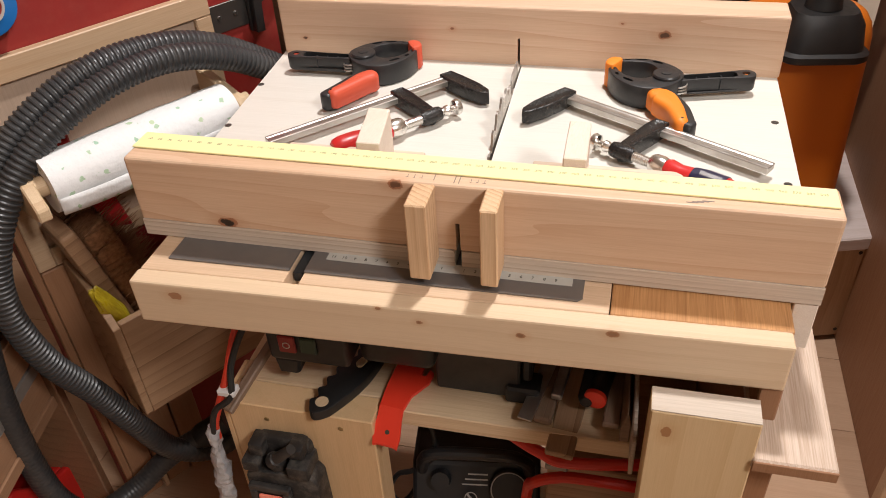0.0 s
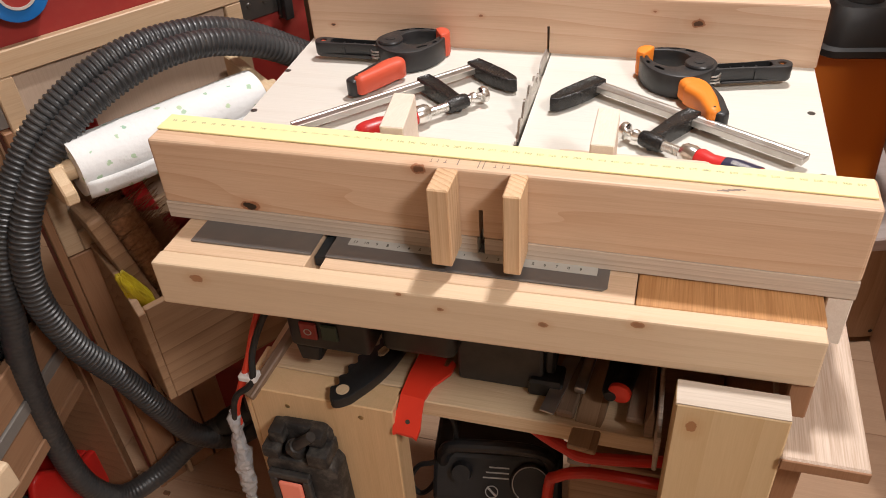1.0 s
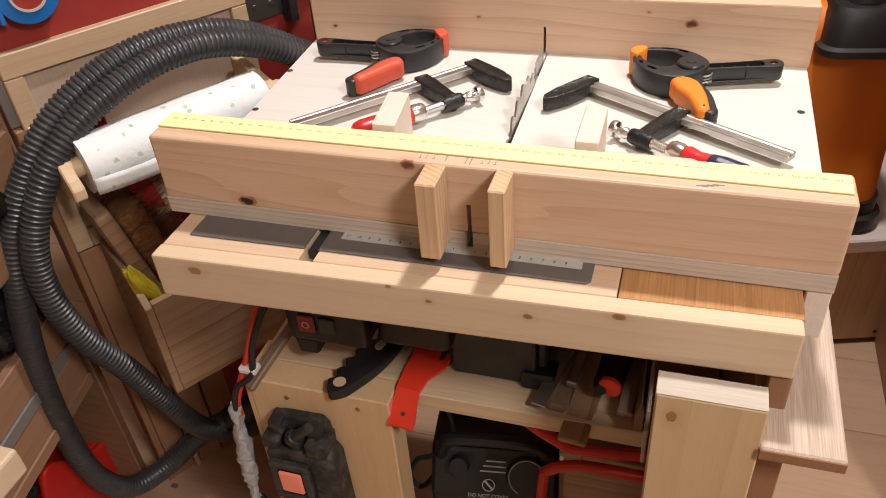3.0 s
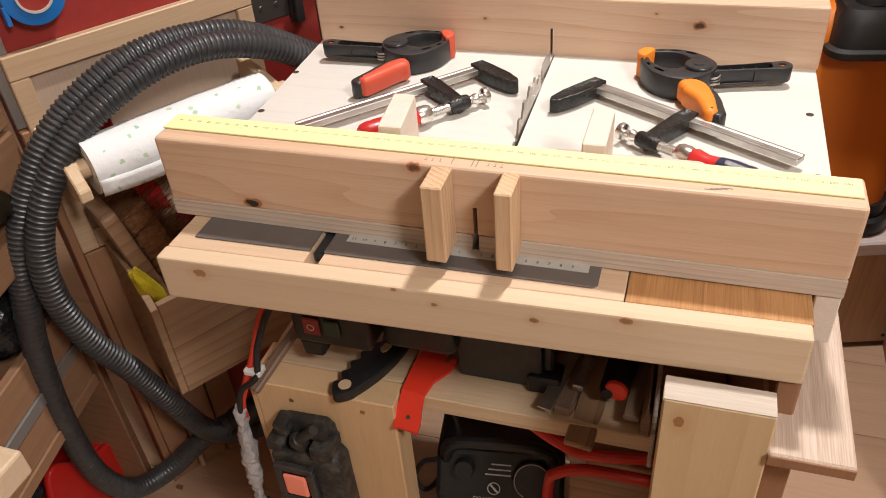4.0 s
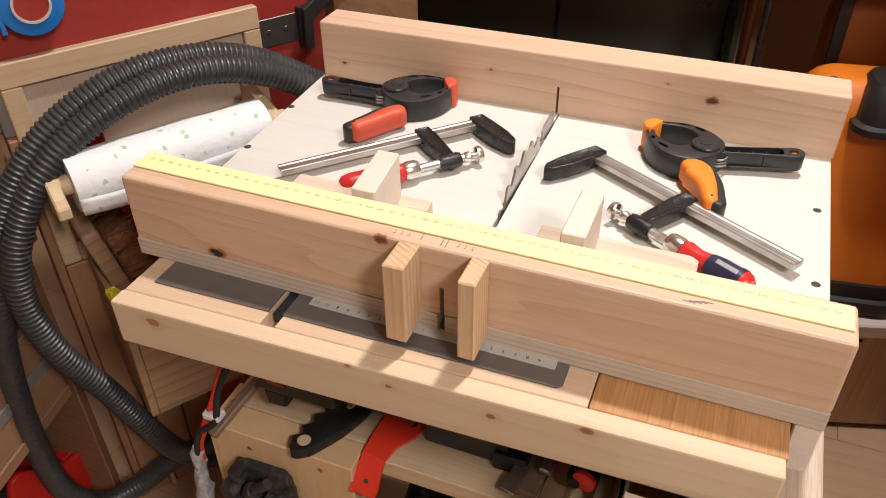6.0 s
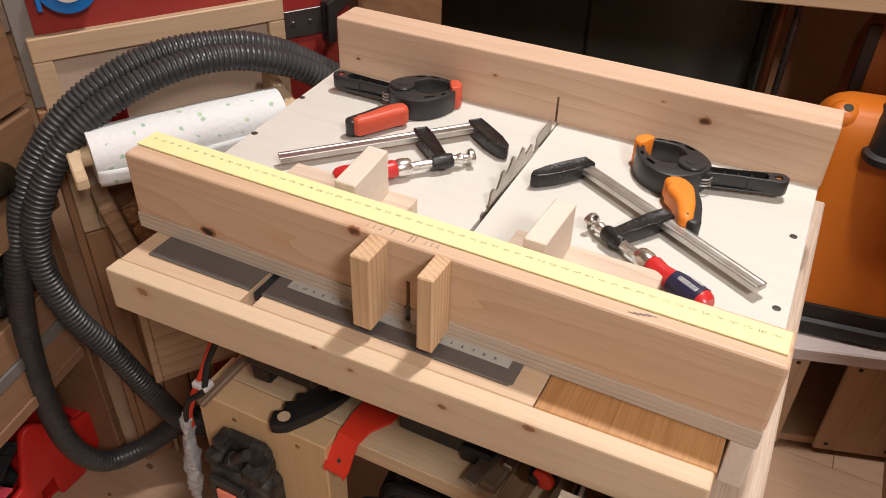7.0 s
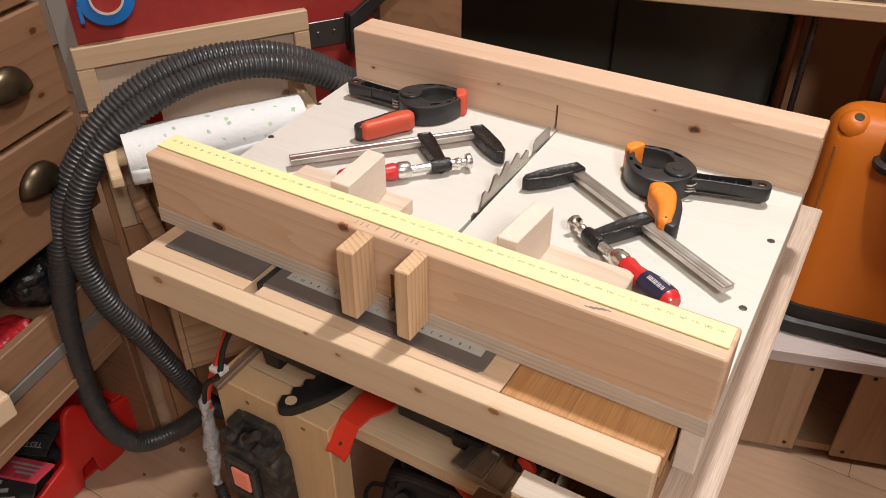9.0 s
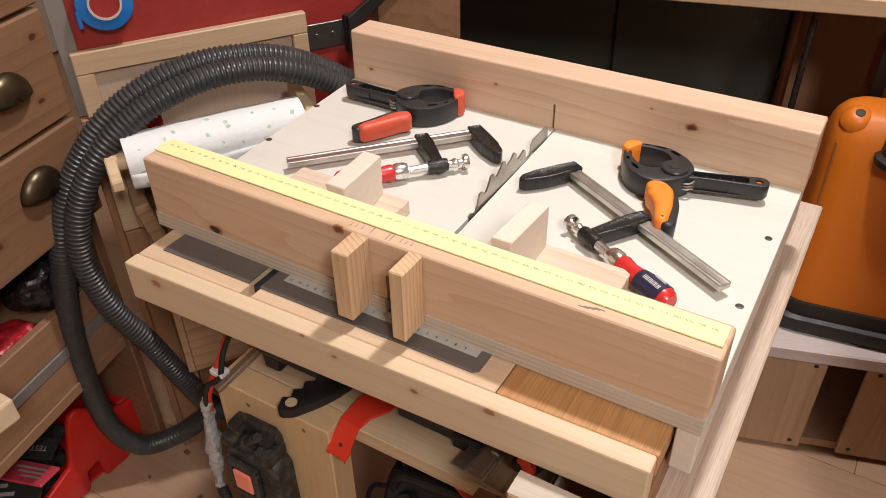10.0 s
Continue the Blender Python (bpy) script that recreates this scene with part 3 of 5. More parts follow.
def loft(sections, bm=None):
    """Outlines of equal length stacked by height."""
    bm = bm or bmesh.new()
    rings = [[bm.verts.new((x, y, z)) for x, y in pts] for pts, z in sections]
    n = len(rings[0])
    for a, b in zip(rings, rings[1:]):
        for k in range(n):
            bm.faces.new((a[k], a[(k + 1) % n], b[(k + 1) % n], b[k]))
    bm.faces.new(rings[0][::-1])
    bm.faces.new(rings[-1])
    bmesh.ops.recalc_face_normals(bm, faces=bm.faces)
    return bm


smooth(part("base", loft([(rounded(-0.015, 0.245, -0.02, 0.26, 0.05), 0.0), (rounded(-0.02, 0.25, -0.025, 0.265, 0.05), 0.006), (rounded(-0.02, 0.25, -0.025, 0.265, 0.05), 0.03),
                          (rounded(-0.012, 0.242, -0.017, 0.257, 0.05), 0.034), (rounded(-0.012, 0.242, -0.017, 0.257, 0.05), 0.062)]), M_BLACK, machine, "black plastic base skirt"), 35)
smooth(part("body", loft([(rounded(-0.006, 0.236, -0.011, 0.25, 0.045), 0.0625), (rounded(-0.002, 0.235, 0.0, 0.22, 0.045), 0.18), (rounded(0.0, 0.235, 0.012, 0.18, 0.045), 0.33),
                          (rounded(0.002, 0.233, 0.016, 0.15, 0.042), 0.366), (rounded(0.006, 0.228, 0.022, 0.13, 0.040), 0.388), (rounded(0.014, 0.22, 0.030, 0.118, 0.036), 0.401),
                          (rounded(0.024, 0.21, 0.040, 0.108, 0.030), 0.408), (rounded(0.036, 0.20, 0.052, 0.096, 0.02), 0.411)]), M_ORANGE, machine), 60)

# ---- storage behind the sled ----
back_m = Matrix.Translation((0.309, 0.862, 0)) @ Matrix.Rotation(radians(14.2), 4, "Z")
store = thing("storage_cabinet", "dark green panelled storage behind the saw", "cabinet", m=back_m)
# board added behind the panels so no lit wall shows through their seam
part("backing", box(-0.62, 0.232, 0.3955, 0.405, FLOOR, 0.0185), M_DARK, store)
for x0, x1 in ((-0.62, -0.127), (-0.122, 0.232)):
    part("panel", box(x0, x1, 0.38, 0.395, FLOOR, 0.0185, 0.003), M_DARK, store)
part("side_panel", box(0.2325, 0.245, 0.30, 0.395, FLOOR, 0.0185, 0.002), M_DARK, store)
part("rear_board", box(0.2455, 0.56, 0.385, 0.395, FLOOR, 0.0185, 0.002), M_SIDE, store)
M_DRAWERPALE = wood("pale_drawer_front", (0.74, 0.60, 0.40), (0.60, 0.43, 0.25), "x", 50, 0.4, 0.5)
rack = thing("drawer_rack", "pine shelf with a row of pale drawers above the dark storage", "shelf", m=back_m)
part("shelf_board", box(-0.40, 0.56, 0.0, 0.41, 0.0195, 0.0475, 0.002), M_FRAME, rack, "pine shelf edge")
part("back_board", box(-0.33, 0.56, 0.20, 0.215, 0.048, 0.30), M_SIDE, rack)
part("top_board", box(-0.33, 0.56, 0.0, 0.2155, 0.3005, 0.32, 0.002), M_FRAME, rack)
for x in (-0.33, -0.052, 0.226, 0.504):
    part("divider", box(x, x + 0.016, 0.002, 0.1995, 0.048, 0.30, 0.001), M_FRAME, rack)
for x in (-0.052, 0.226):
    drawer = part("drawer_front", box(x + 0.030, x + 0.264, 0.006, 0.022, 0.060, 0.29, 0.0025, seg=2), M_DRAWERPALE, rack, "pale pine drawer front")
    # wider than the front; its brown stands for the shadow gap round it
    part("drawer_box", box(x + 0.018, x + 0.276, 0.0225, 0.19, 0.052, 0.28), M_SIDE, drawer, "drawer box coloured brown for the shadow gap round its front")

# ---- spring clamps ----
M_CL_BLACK = plain("clamp_nylon", (0.024, 0.0235, 0.0245), 0.38, 0, 0.2, 90, 0.2)
M_CL_RED = plain("clamp_grip_red", (0.60, 0.085, 0.04), 0.5, 0, 0.08, 40, 0.1)
M_CL_ORANGE = plain("clamp_grip_orange", (0.86, 0.24, 0.02), 0.5, 0, 0.08, 40, 0.1)
M_CHROME = plain("bright_steel", (0.82, 0.80, 0.77), 0.24, 1.0, 0.2, 80, 0.05)
M_RUST = plain("dull_steel", (0.62, 0.60, 0.57), 0.38, 1.0, 0.2, 50, 0.1, dirt=(0.25, 0.17, 0.10), dirt_amount=0.3)


def outline(points, widths):
    """The edge of a band of changing width along a bent line."""
    pts = [Vector((*p, 0)) for p in points]
    left, right = [], []
    for i, p in enumerate(pts):
        t = (pts[min(i + 1, len(pts) - 1)] - pts[max(i - 1, 0)]).normalized()
        nrm = Vector((-t.y, t.x, 0)) * widths[i] / 2
        left.append((p + nrm).to_2d())
        right.append((p - nrm).to_2d())
    return [tuple(v) for v in left + right[::-1]]


def bend(points, steps=5):
    return [(p.x, p.y) for p in curve([(*q, 0) for q in points], steps)]


def pill(points, widths, z0, z1, edge=0.005, n=26):
    """A rubber-like bar along a bent line, with rounded ends and a rounded upper edge."""
    fine = np.array(bend(points, 12))
    run = np.concatenate(([0], np.cumsum(np.linalg.norm(np.diff(fine, axis=0), axis=1))))
    total = run[-1]
    def ring(inset):
        line, wide = [], []
        for i in range(n):
            k = 0.5 - 0.5 * math.cos(math.pi * i / (n - 1))
            s = inset + k * (total - 2 * inset)
            w = float(np.interp(s / total, np.linspace(0, 1, len(widths)), widths)) - 2 * inset
            r = w * 0.42
            d = min(k, 1 - k) * (total - 2 * inset)
            if d < r:
                w *= max(0.12, math.sqrt(1 - (1 - d / r) ** 2))
            line.append((float(np.interp(s, run, fine[:, 0])), float(np.interp(s, run, fine[:, 1]))))
            wide.append(w)
        return outline(line, wide)
    return loft([(ring(0.002), z0), (ring(0), z0 + 0.002), (ring(0), z1 - edge), (ring(edge * 0.14), z1 - edge * 0.5), (ring(edge * 0.5), z1 - edge * 0.14), (ring(edge), z1)])


def ring_spline(points, steps=5):
    """A closed smooth outline through points."""
    n, out = len(points), []
    for i in range(n):
        p0, p1, p2, p3 = (Vector(points[(i + k - 1) % n]) for k in range(4))
        for k in range(steps):
            t = k / steps
            out.append(0.5 * ((2 * p1) + (p2 - p0) * t + (2 * p0 - 5 * p1 + 4 * p2 - p3) * t * t + (3 * p1 - p0 - 3 * p2 + p3) * t ** 3))
    return out


def shrunk(loop, d):
    """The outline moved inwards by d."""
    n = len(loop)
    turn = 1 if sum(loop[i].x * loop[(i + 1) % n].y - loop[i].y * loop[(i + 1) % n].x for i in range(n)) > 0 else -1
    out = []
    for i in range(n):
        t = (loop[(i + 1) % n] - loop[i - 1]).normalized()
        out.append(loop[i] + Vector((-t.y, t.x)) * d * turn)
    return out


def slotted(loop, z0, z1, slots=(), depth=0.008, edge=0.002):
    """A moulded body: outline with a rounded upper edge and blind slots sunk into its top."""
    bm = bmesh.new()
    def ring(pts, z):
        return [bm.verts.new((p.x, p.y, z)) for p in pts]
    def wall(a, b):
        for k in range(len(a)):
            bm.faces.new((a[k], a[(k + 1) % len(a)], b[(k + 1) % len(b)], b[k]))
    rows = [ring(shrunk(loop, 0.001), z0), ring(loop, z0 + 0.002), ring(loop, z1 - edge), ring(shrunk(loop, edge * 0.3), z1 - edge * 0.3), ring(shrunk(loop, edge), z1)]
    for a, b in zip(rows, rows[1:]):
        wall(a, b)
    bm.faces.new(rows[0][::-1])
    rims = [rows[-1]]
    for pts in slots:
        top = ring(pts, z1)
        low = ring(shrunk(pts, 0.0003), z1 - depth)
        wall(top, low)
        bm.faces.new(low)
        rims.append(top)
    edges = [bm.edges.get((r[k], r[(k + 1) % len(r)])) for r in rims for k in range(len(r))]
    bmesh.ops.triangle_fill(bm, use_beauty=True, use_dissolve=False, edges=edges)
    bmesh.ops.recalc_face_normals(bm, faces=bm.faces)
    return bm


def spring_clamp(pivot, tip, black, grip, fat, shift, flip, colour, label):
    """A spring clamp lying on its side; places are in the plan, taken from the pivot."""
    clamp = thing("spring_clamp", label, "clamp", "spring clamps", m=Matrix.Translation((*pivot, 0.0012)))
    ln = Vector(tip).normalized()
    side = Vector((-ln.y, ln.x)) * flip
    def q(a, b):
        return ln * a * 0.001 + side * b * 0.001
    def slot(a, b, long, wide, turn):
        ca, sa = math.cos(radians(turn)), math.sin(radians(turn))
        pts = []
        for k in range(14):
            c, d = math.cos(2 * math.pi * k / 14), math.sin(2 * math.pi * k / 14)
            c, d = math.copysign(abs(c) ** 0.7, c) * long / 2, math.copysign(abs(d) ** 0.7, d) * wide / 2
            pts.append(q(a + c * ca - d * sa, b + c * sa + d * ca))
        return pts
    body = ring_spline([q(*p) for p in ((64, 13), (52, 23), (36, 31), (18, 32), (2, 28), (-11, 20), (-17, 8), (-17, -7), (-12, -22), (-3, -34), (10, -40), (27, -40), (43, -34), (56, -24), (65, -12),
                                        (58, -8), (50, -15), (38, -20), (26, -20), (17, -14), (12, -3), (13, 8), (22, 17), (36, 20), (50, 14.5), (60, 8))], 4)
    cuts = [slot(58.5, -14.5, 5, 3.6, 48), slot(48.5, -23.5, 7, 4, 38), slot(31, -30, 14, 4.4, 12), slot(56, 15.5, 6, 2.6, -40), slot(42, 24, 13, 3.4, -30), slot(24, 27, 13, 4.6, 0)]
    smooth(part("jaw_body", slotted(body, 0.0, 0.0265, cuts), M_CL_BLACK, clamp, "smooth black nylon jaw body with slots"), 35)
    pad = ring_spline([q(*p) for p in ((59, -12), (59, 8), (63, 11.5), (69, 10), (73, 4.5), (73.5, -4), (70, -11), (65, -13.5))], 4)
    smooth(part("jaw_pad", slotted(pad, 0.0005, 0.0300, edge=0.003), colour, clamp, "soft rounded jaw pad"), 40)
    smooth(part("pivot", lathe([(0, 0.0150), (0.6, 0.0150), (0.9, 0.0140), (1, 0.0105)], (0, 0, 0.0255), (0, 0, 0.0305), 28), M_CL_BLACK, clamp), 30)
    smooth(part("pivot_pin", lathe([(0, 0.0062), (0.7, 0.0062), (1, 0.0045)], (0, 0, 0.0304), (0, 0, 0.0314), 18), M_CL_BLACK, clamp, "moulded pivot pin"), 40)
    # upper lever: a channel with a rounded end, ribs and a hanging hole
    hv = Vector(black)
    hd, hl = hv.normalized(), hv.length * 1.02
    hn = Vector((-hd.y, hd.x))
    def lever(pairs):
        return [hd * a * hl + hn * b for a, b in pairs]
    top = [(0.10, 0.008), (0.28, 0.0072), (0.55, 0.0076), (0.80, 0.0092), (0.93, 0.0098), (0.99, 0.0066), (1.015, 0.0)]
    rim = ring_spline(lever(top + [(a, -b) for a, b in top[-2::-1]]), 4)
    well = ring_spline(lever([(0.22, 0.0046), (0.5, 0.0050), (0.76, 0.0062), (0.80, 0.0), (0.76, -0.0062), (0.5, -0.0050), (0.22, -0.0046)]), 3)
    eye = [hd * (hl * 0.905 + 0.0045 * math.cos(2 * math.pi * k / 12)) + hn * 0.0036 * math.sin(2 * math.pi * k / 12) for k in range(12)]
    lever_ob = smooth(part("handle", slotted(rim, 0.006, 0.0235, [well, eye], 0.010, 0.0012), M_CL_BLACK, clamp, "black channelled handle"), 35)
    turned = Matrix.Rotation(math.atan2(hd.y, hd.x), 4, "Z")
    for k in (0.36, 0.5, 0.64):
        part("handle_rib", box(hl * k - 0.0008, hl * k + 0.0008, -0.0055, 0.0055, 0.0135, 0.0200, m=turned), M_CL_BLACK, lever_ob)
    part("handle_insert", box(hl * 0.905 - 0.003, hl * 0.905 + 0.003, -0.0024, 0.0024, 0.0135, 0.0215, 0.0006, m=turned), colour, lever_ob, "coloured insert in the hanging hole")
    for sgn in (1, -1):
        part("side_flange", box(hl * 0.24, hl * 0.92, sgn * 0.0085 - 0.0012, sgn * 0.0085 + 0.0012, 0.0065, 0.0090, 0.0006, m=turned), M_CL_BLACK, lever_ob)
        part("side_flange", box(hl * 0.6 - 0.0008, hl * 0.6 + 0.0008, sgn * 0.0083 - 0.001, sgn * 0.0083 + 0.001, 0.0092, 0.0205, m=turned), M_CL_BLACK, lever_ob)
    # lower lever with its rubber grip
    back = [(x + shift[0], y + shift[1]) for x, y in grip]
    smooth(part("grip_back", pill(back, [0.020, 0.020, 0.017, 0.015], 0.002, 0.0225, 0.003), M_CL_BLACK, clamp, "black back of the grip"), 50)
    smooth(part("grip", pill(grip[:-1] + [(grip[-1][0] * 0.97, grip[-1][1] * 0.97)], fat, 0.004, 0.0262, 0.006), colour, clamp, "rubber grip"), 50)
    # dark dot on the grip in place of a small hole's shade
    part("grip_hole", lathe([(0, 0.0012), (1, 0.0012)], (grip[-1][0] * 0.91, grip[-1][1] * 0.91, 0.0255), (grip[-1][0] * 0.91, grip[-1][1] * 0.91, 0.0266), 10), M_INK_HOLE, clamp)
    helix = [(0.0085 * math.cos(a), 0.0085 * math.sin(a), 0.008 + 0.0022 * a / (2 * math.pi) * 1.6) for a in np.linspace(0, 14 * math.pi / 2, 90)]
    sp = Vector(black) * 0.16
    part("spring", tube([(x + sp.x, y + sp.y - 0.006, z) for x, y, z in helix], 0.0011, 6), M_RUST, clamp)
    return clamp


spring_clamp((0.474, 0.320), (-0.0618, 0.030), (0.094, 0.026), [(-0.016, -0.044), (-0.005, -0.040), (0.009, -0.064), (0.016, -0.092), (0.019, -0.104)], [0.024, 0.029, 0.021, 0.017, 0.014], (0.007, 0.002), -1, M_CL_ORANGE, "black spring clamp with orange grip lying on the sled")
spring_clamp((0.115, 0.335), (0.0604, 0.0368), (-0.096, 0.000), [(0.030, -0.040), (0.017, -0.052), (0.004, -0.078), (-0.009, -0.104)], [0.021, 0.021, 0.017, 0.015], (-0.008, 0.001), 1, M_CL_RED, "black spring clamp with red-orange grip beside the rear fence")

# ---- bar clamps ----
M_CAST = plain("cast_black", (0.018, 0.017, 0.017), 0.25, 0.2, 0.2, 120, 0.5, dirt=(0.2, 0.18, 0.16), dirt_amount=0.07)
M_HANDLE_RED = plain("handle_red", (0.58, 0.022, 0.022), 0.35, 0, 0.08, 30, 0.05, coat=0.3)
M_LABEL = plain("label_navy", (0.022, 0.02, 0.055), 0.4, 0, 0.1, 40)
M_WHITE = plain("label_white", (0.7, 0.68, 0.66), 0.5, 0, 0.05)


def bar_clamp(end, head, sgn, slide, pad, ferrule, grip_end, labelled, label):
    e, h = Vector((*end, 0)), Vector((*head, 0))
    L = (h - e).length
    m = Matrix.Translation((e.x, e.y, 0.001)) @ Matrix.Rotation(math.atan2(h.y - e.y, h.x - e.x), 4, "Z")
    clamp = thing("bar_clamp", label, "clamp", "bar clamps", m=m)
    bm = prism([(-0.0072, 0.0075), (-0.0072, 0.0145), (-0.0035, 0.0147), (-0.003, 0.0141), (0.003, 0.0141), (0.0035, 0.0147), (0.0072, 0.0145), (0.0072, 0.0075)], "x", 0, L + 0.006, 0.0006)
    part("rail", bm, M_RUST, clamp, "worn shiny steel rail")
    A = 0.062 * sgn
    def arm(x, reach, name, lab, fat):
        pts = [(x - 0.009, -0.0105 * sgn), (x + 0.008, -0.0105 * sgn), (x + 0.010, 0.010 * sgn), (x + 0.008 + fat, A + reach * sgn), (x + 0.001 + fat * 0.5, A + (reach + 0.006) * sgn), (x - 0.005, A + reach * 0.5 * sgn), (x - 0.009, 0.012 * sgn)]
        if fat:
            pts = [(x - 0.009, -0.0105 * sgn), (x + 0.008, -0.0105 * sgn), (x + 0.0115, 0.012 * sgn), (x + 0.0145, A * 0.62), (x + 0.0135, A - 0.004 * sgn), (x + 0.008, A + 0.004 * sgn), (x + 0.001, A - 0.002 * sgn), (x - 0.006, A * 0.6), (x - 0.009, 0.012 * sgn)]
        if sgn < 0:
            pts = pts[::-1]
        bm = prism(pts, "z", 0.002, 0.0175, 0.0018, seg=2)
        top = [f for f in bm.faces if f.normal.z > 0.95]
        if top:
            big = max(top, key=lambda f: f.calc_area())
            bmesh.ops.inset_individual(bm, faces=[big], thickness=0.0028, use_even_offset=True)
            for v in big.verts:
                v.co.z -= 0.0018
        return smooth(part(name, bm, M_CAST, clamp, lab), 40)
    arm(L, -0.003, "fixed_jaw", "black cast fixed jaw", 0.003)
    arm(slide, 0.000, "sliding_jaw", "black cast sliding jaw", 0.0)
    smooth(part("jaw_boss", lathe([(0, 0.0074), (0.15, 0.0082), (0.85, 0.0082), (1, 0.0074)], (slide - 0.012, A, 0.0115), (slide + 0.012, A, 0.0115), 18), M_CAST, clamp), 40)
    part("screw", tube([(ferrule - 0.002 + i * 0.0006, A, 0.0115) for i in range(int((pad - ferrule) / 0.0006))],
                       [0.0052 if i % 4 < 2 else 0.0043 for i in range(int((pad - ferrule) / 0.0006))], 12), M_CHROME, clamp, "bright threaded screw")
    smooth(part("swivel_pad", lathe([(0, 0.004), (0.15, 0.0058), (0.32, 0.006), (0.45, 0.0036), (0.66, 0.0036), (0.72, 0.0085), (0.92, 0.0092), (1, 0.0085)], (pad - 0.004, A, 0.0115), (pad + 0.017, A, 0.0115), 20), M_CHROME, clamp, "chrome swivel pad"), 40)
    smooth(part("ferrule", lathe([(0, 0.0082), (0.2, 0.0098), (0.75, 0.0102), (1, 0.009)], (ferrule + 0.002, A, 0.0125), (ferrule - 0.014, A, 0.0125), 20), M_CHROME, clamp, "bright steel ferrule"), 40)
    g0 = ferrule - 0.0142
    shape = [(0, 0.0088), (0.06, 0.0102), (0.22, 0.0085), (0.38, 0.0098), (0.6, 0.0122), (0.85, 0.0124), (0.95, 0.011), (1.0, 0.008)]
    smooth(part("handle", lathe(shape, (g0, A, 0.0125), (grip_end, A, 0.0125), 24), M_HANDLE_RED, clamp, "red lacquered wooden handle"), 40)
    if labelled:
        ln = grip_end - g0
        smooth(part("label", lathe([(0, 0.0106), (0.22, 0.0116), (0.45, 0.0127), (0.62, 0.0128), (1, 0.0128)], (g0 + ln * 0.40, A, 0.0125), (g0 + ln * 0.88, A, 0.0125), 24), M_LABEL, clamp, "navy paper label with pale print"), 40)
        for k in range(3):
            a = 0.30 + 0.16 * k
            c = Vector((g0 + ln * 0.70, A + 0.01285 * math.sin(a) * -sgn, 0.0125 + 0.01285 * math.cos(a)))
            part("print", box(-0.008 + 0.002 * k, 0.006, -0.0004, 0.0004, -0.0003, 0.0003, m=Matrix.Translation(c) @ Matrix.Rotation(a * sgn, 4, "X")), M_WHITE, clamp, "fine pale printed line")
        for k in range(12):
            a = -0.35
            c = Vector((g0 + ln * (0.53 + 0.026 * k), A + 0.01285 * math.sin(a) * -sgn, 0.0125 + 0.01285 * math.cos(a)))
            part("print", box(-0.0002 - 0.0002 * (k % 3), 0.0002, -0.0022, 0.0022, -0.0004, 0.0003, m=Matrix.Translation(c) @ Matrix.Rotation(a * sgn, 4, "X")), M_WHITE, clamp, "fine pale printed line")
    return clamp


bar_clamp((0.574, 0.163), (0.366, 0.286), 1, 0.124, 0.142, 0.089, 0.006, True, "steel bar clamp with red and navy handle lying on the sled")
bar_clamp((0.069, 0.141), (0.229, 0.312), -1, 0.166, 0.186, 0.128, 0.046, False, "steel bar clamp with red handle lying on the sled")

# ---- pencil marks on the fence ----
M_PENCIL = plain("pencil", (0.22, 0.17, 0.14), 0.7)
marks = thing("pencil_marks", "pencilled setting-out lines on the fence top", "pencil marks")
for x, y0, y1 in ((0.286, 0.006, 0.016), (0.3035, 0.004, 0.0165), (0.3075, 0.004, 0.0165)):
    part("line", box(x, x + 0.0007, y0, y1, 0.0709, 0.07115), M_PENCIL, marks)
for x, w in ((0.262, 0.0025), (0.268, 0.002), (0.274, 0.003), (0.316, 0.0025), (0.322, 0.002), (0.327, 0.003)):
    part("line", box(x, x + w, 0.0075, 0.0081, 0.0709, 0.07112), M_PENCIL, marks)
    part("line", box(x + w * 0.5, x + w * 0.5 + 0.0005, 0.0082, 0.0125, 0.0709, 0.07112), M_PENCIL, marks)

for k in range(4):
    part("smear", box(0.488 + 0.004 * k, 0.497 + 0.004 * k, 0.005 + 0.0012 * k, 0.0062 + 0.0012 * k, 0.0709, 0.0711), M_PENCIL, marks)

# ---- paper roll on its holder ----
M_PAPER, nt, bsdf = nodes_of("kitchen_paper")
vec, raw = coords(nt, (1, 1, 1), False)
vor = nt.nodes.new("ShaderNodeTexVoronoi")
vor.inputs["Scale"].default_value = 62
nt.links.new(vec, vor.inputs["Vector"])
warped = node(nt, "ShaderNodeMath", op="MULTIPLY_ADD")
nt.links.new(noise_of(nt, vec, 210, 2), warped.inputs[0])
warped.inputs[1].default_value = 0.45
nt.links.new(vor.outputs["Distance"], warped.inputs[2])
spot = ranged(nt, warped.outputs[0], 0.40, 0.45, 1, 0)
pickn = nt.nodes.new("ShaderNodeSeparateColor")
nt.links.new(vor.outputs["Color"], pickn.inputs[0])
keep = ranged(nt, pickn.outputs[0], 0.40, 0.44, 0, 0.75)
both = node(nt, "ShaderNodeMath", op="MULTIPLY")
nt.links.new(spot, both.inputs[0])
nt.links.new(keep, both.inputs[1])
tint = mixed(nt, pickn.outputs[1], (0.16, 0.42, 0.27), (0.42, 0.58, 0.30))
nt.links.new(mixed(nt, both.outputs[0], (0.80, 0.80, 0.79), tint), bsdf.inputs["Base Color"])
bsdf.inputs["Roughness"].default_value = 0.9
bumped(nt, bsdf, noise_of(nt, vec, 110, 3), 0.6, 0.002)
holder = thing("paper_holder", "wooden kitchen paper holder on the wall", "paper holder", m=wall_m(0, -0.287, -0.078))
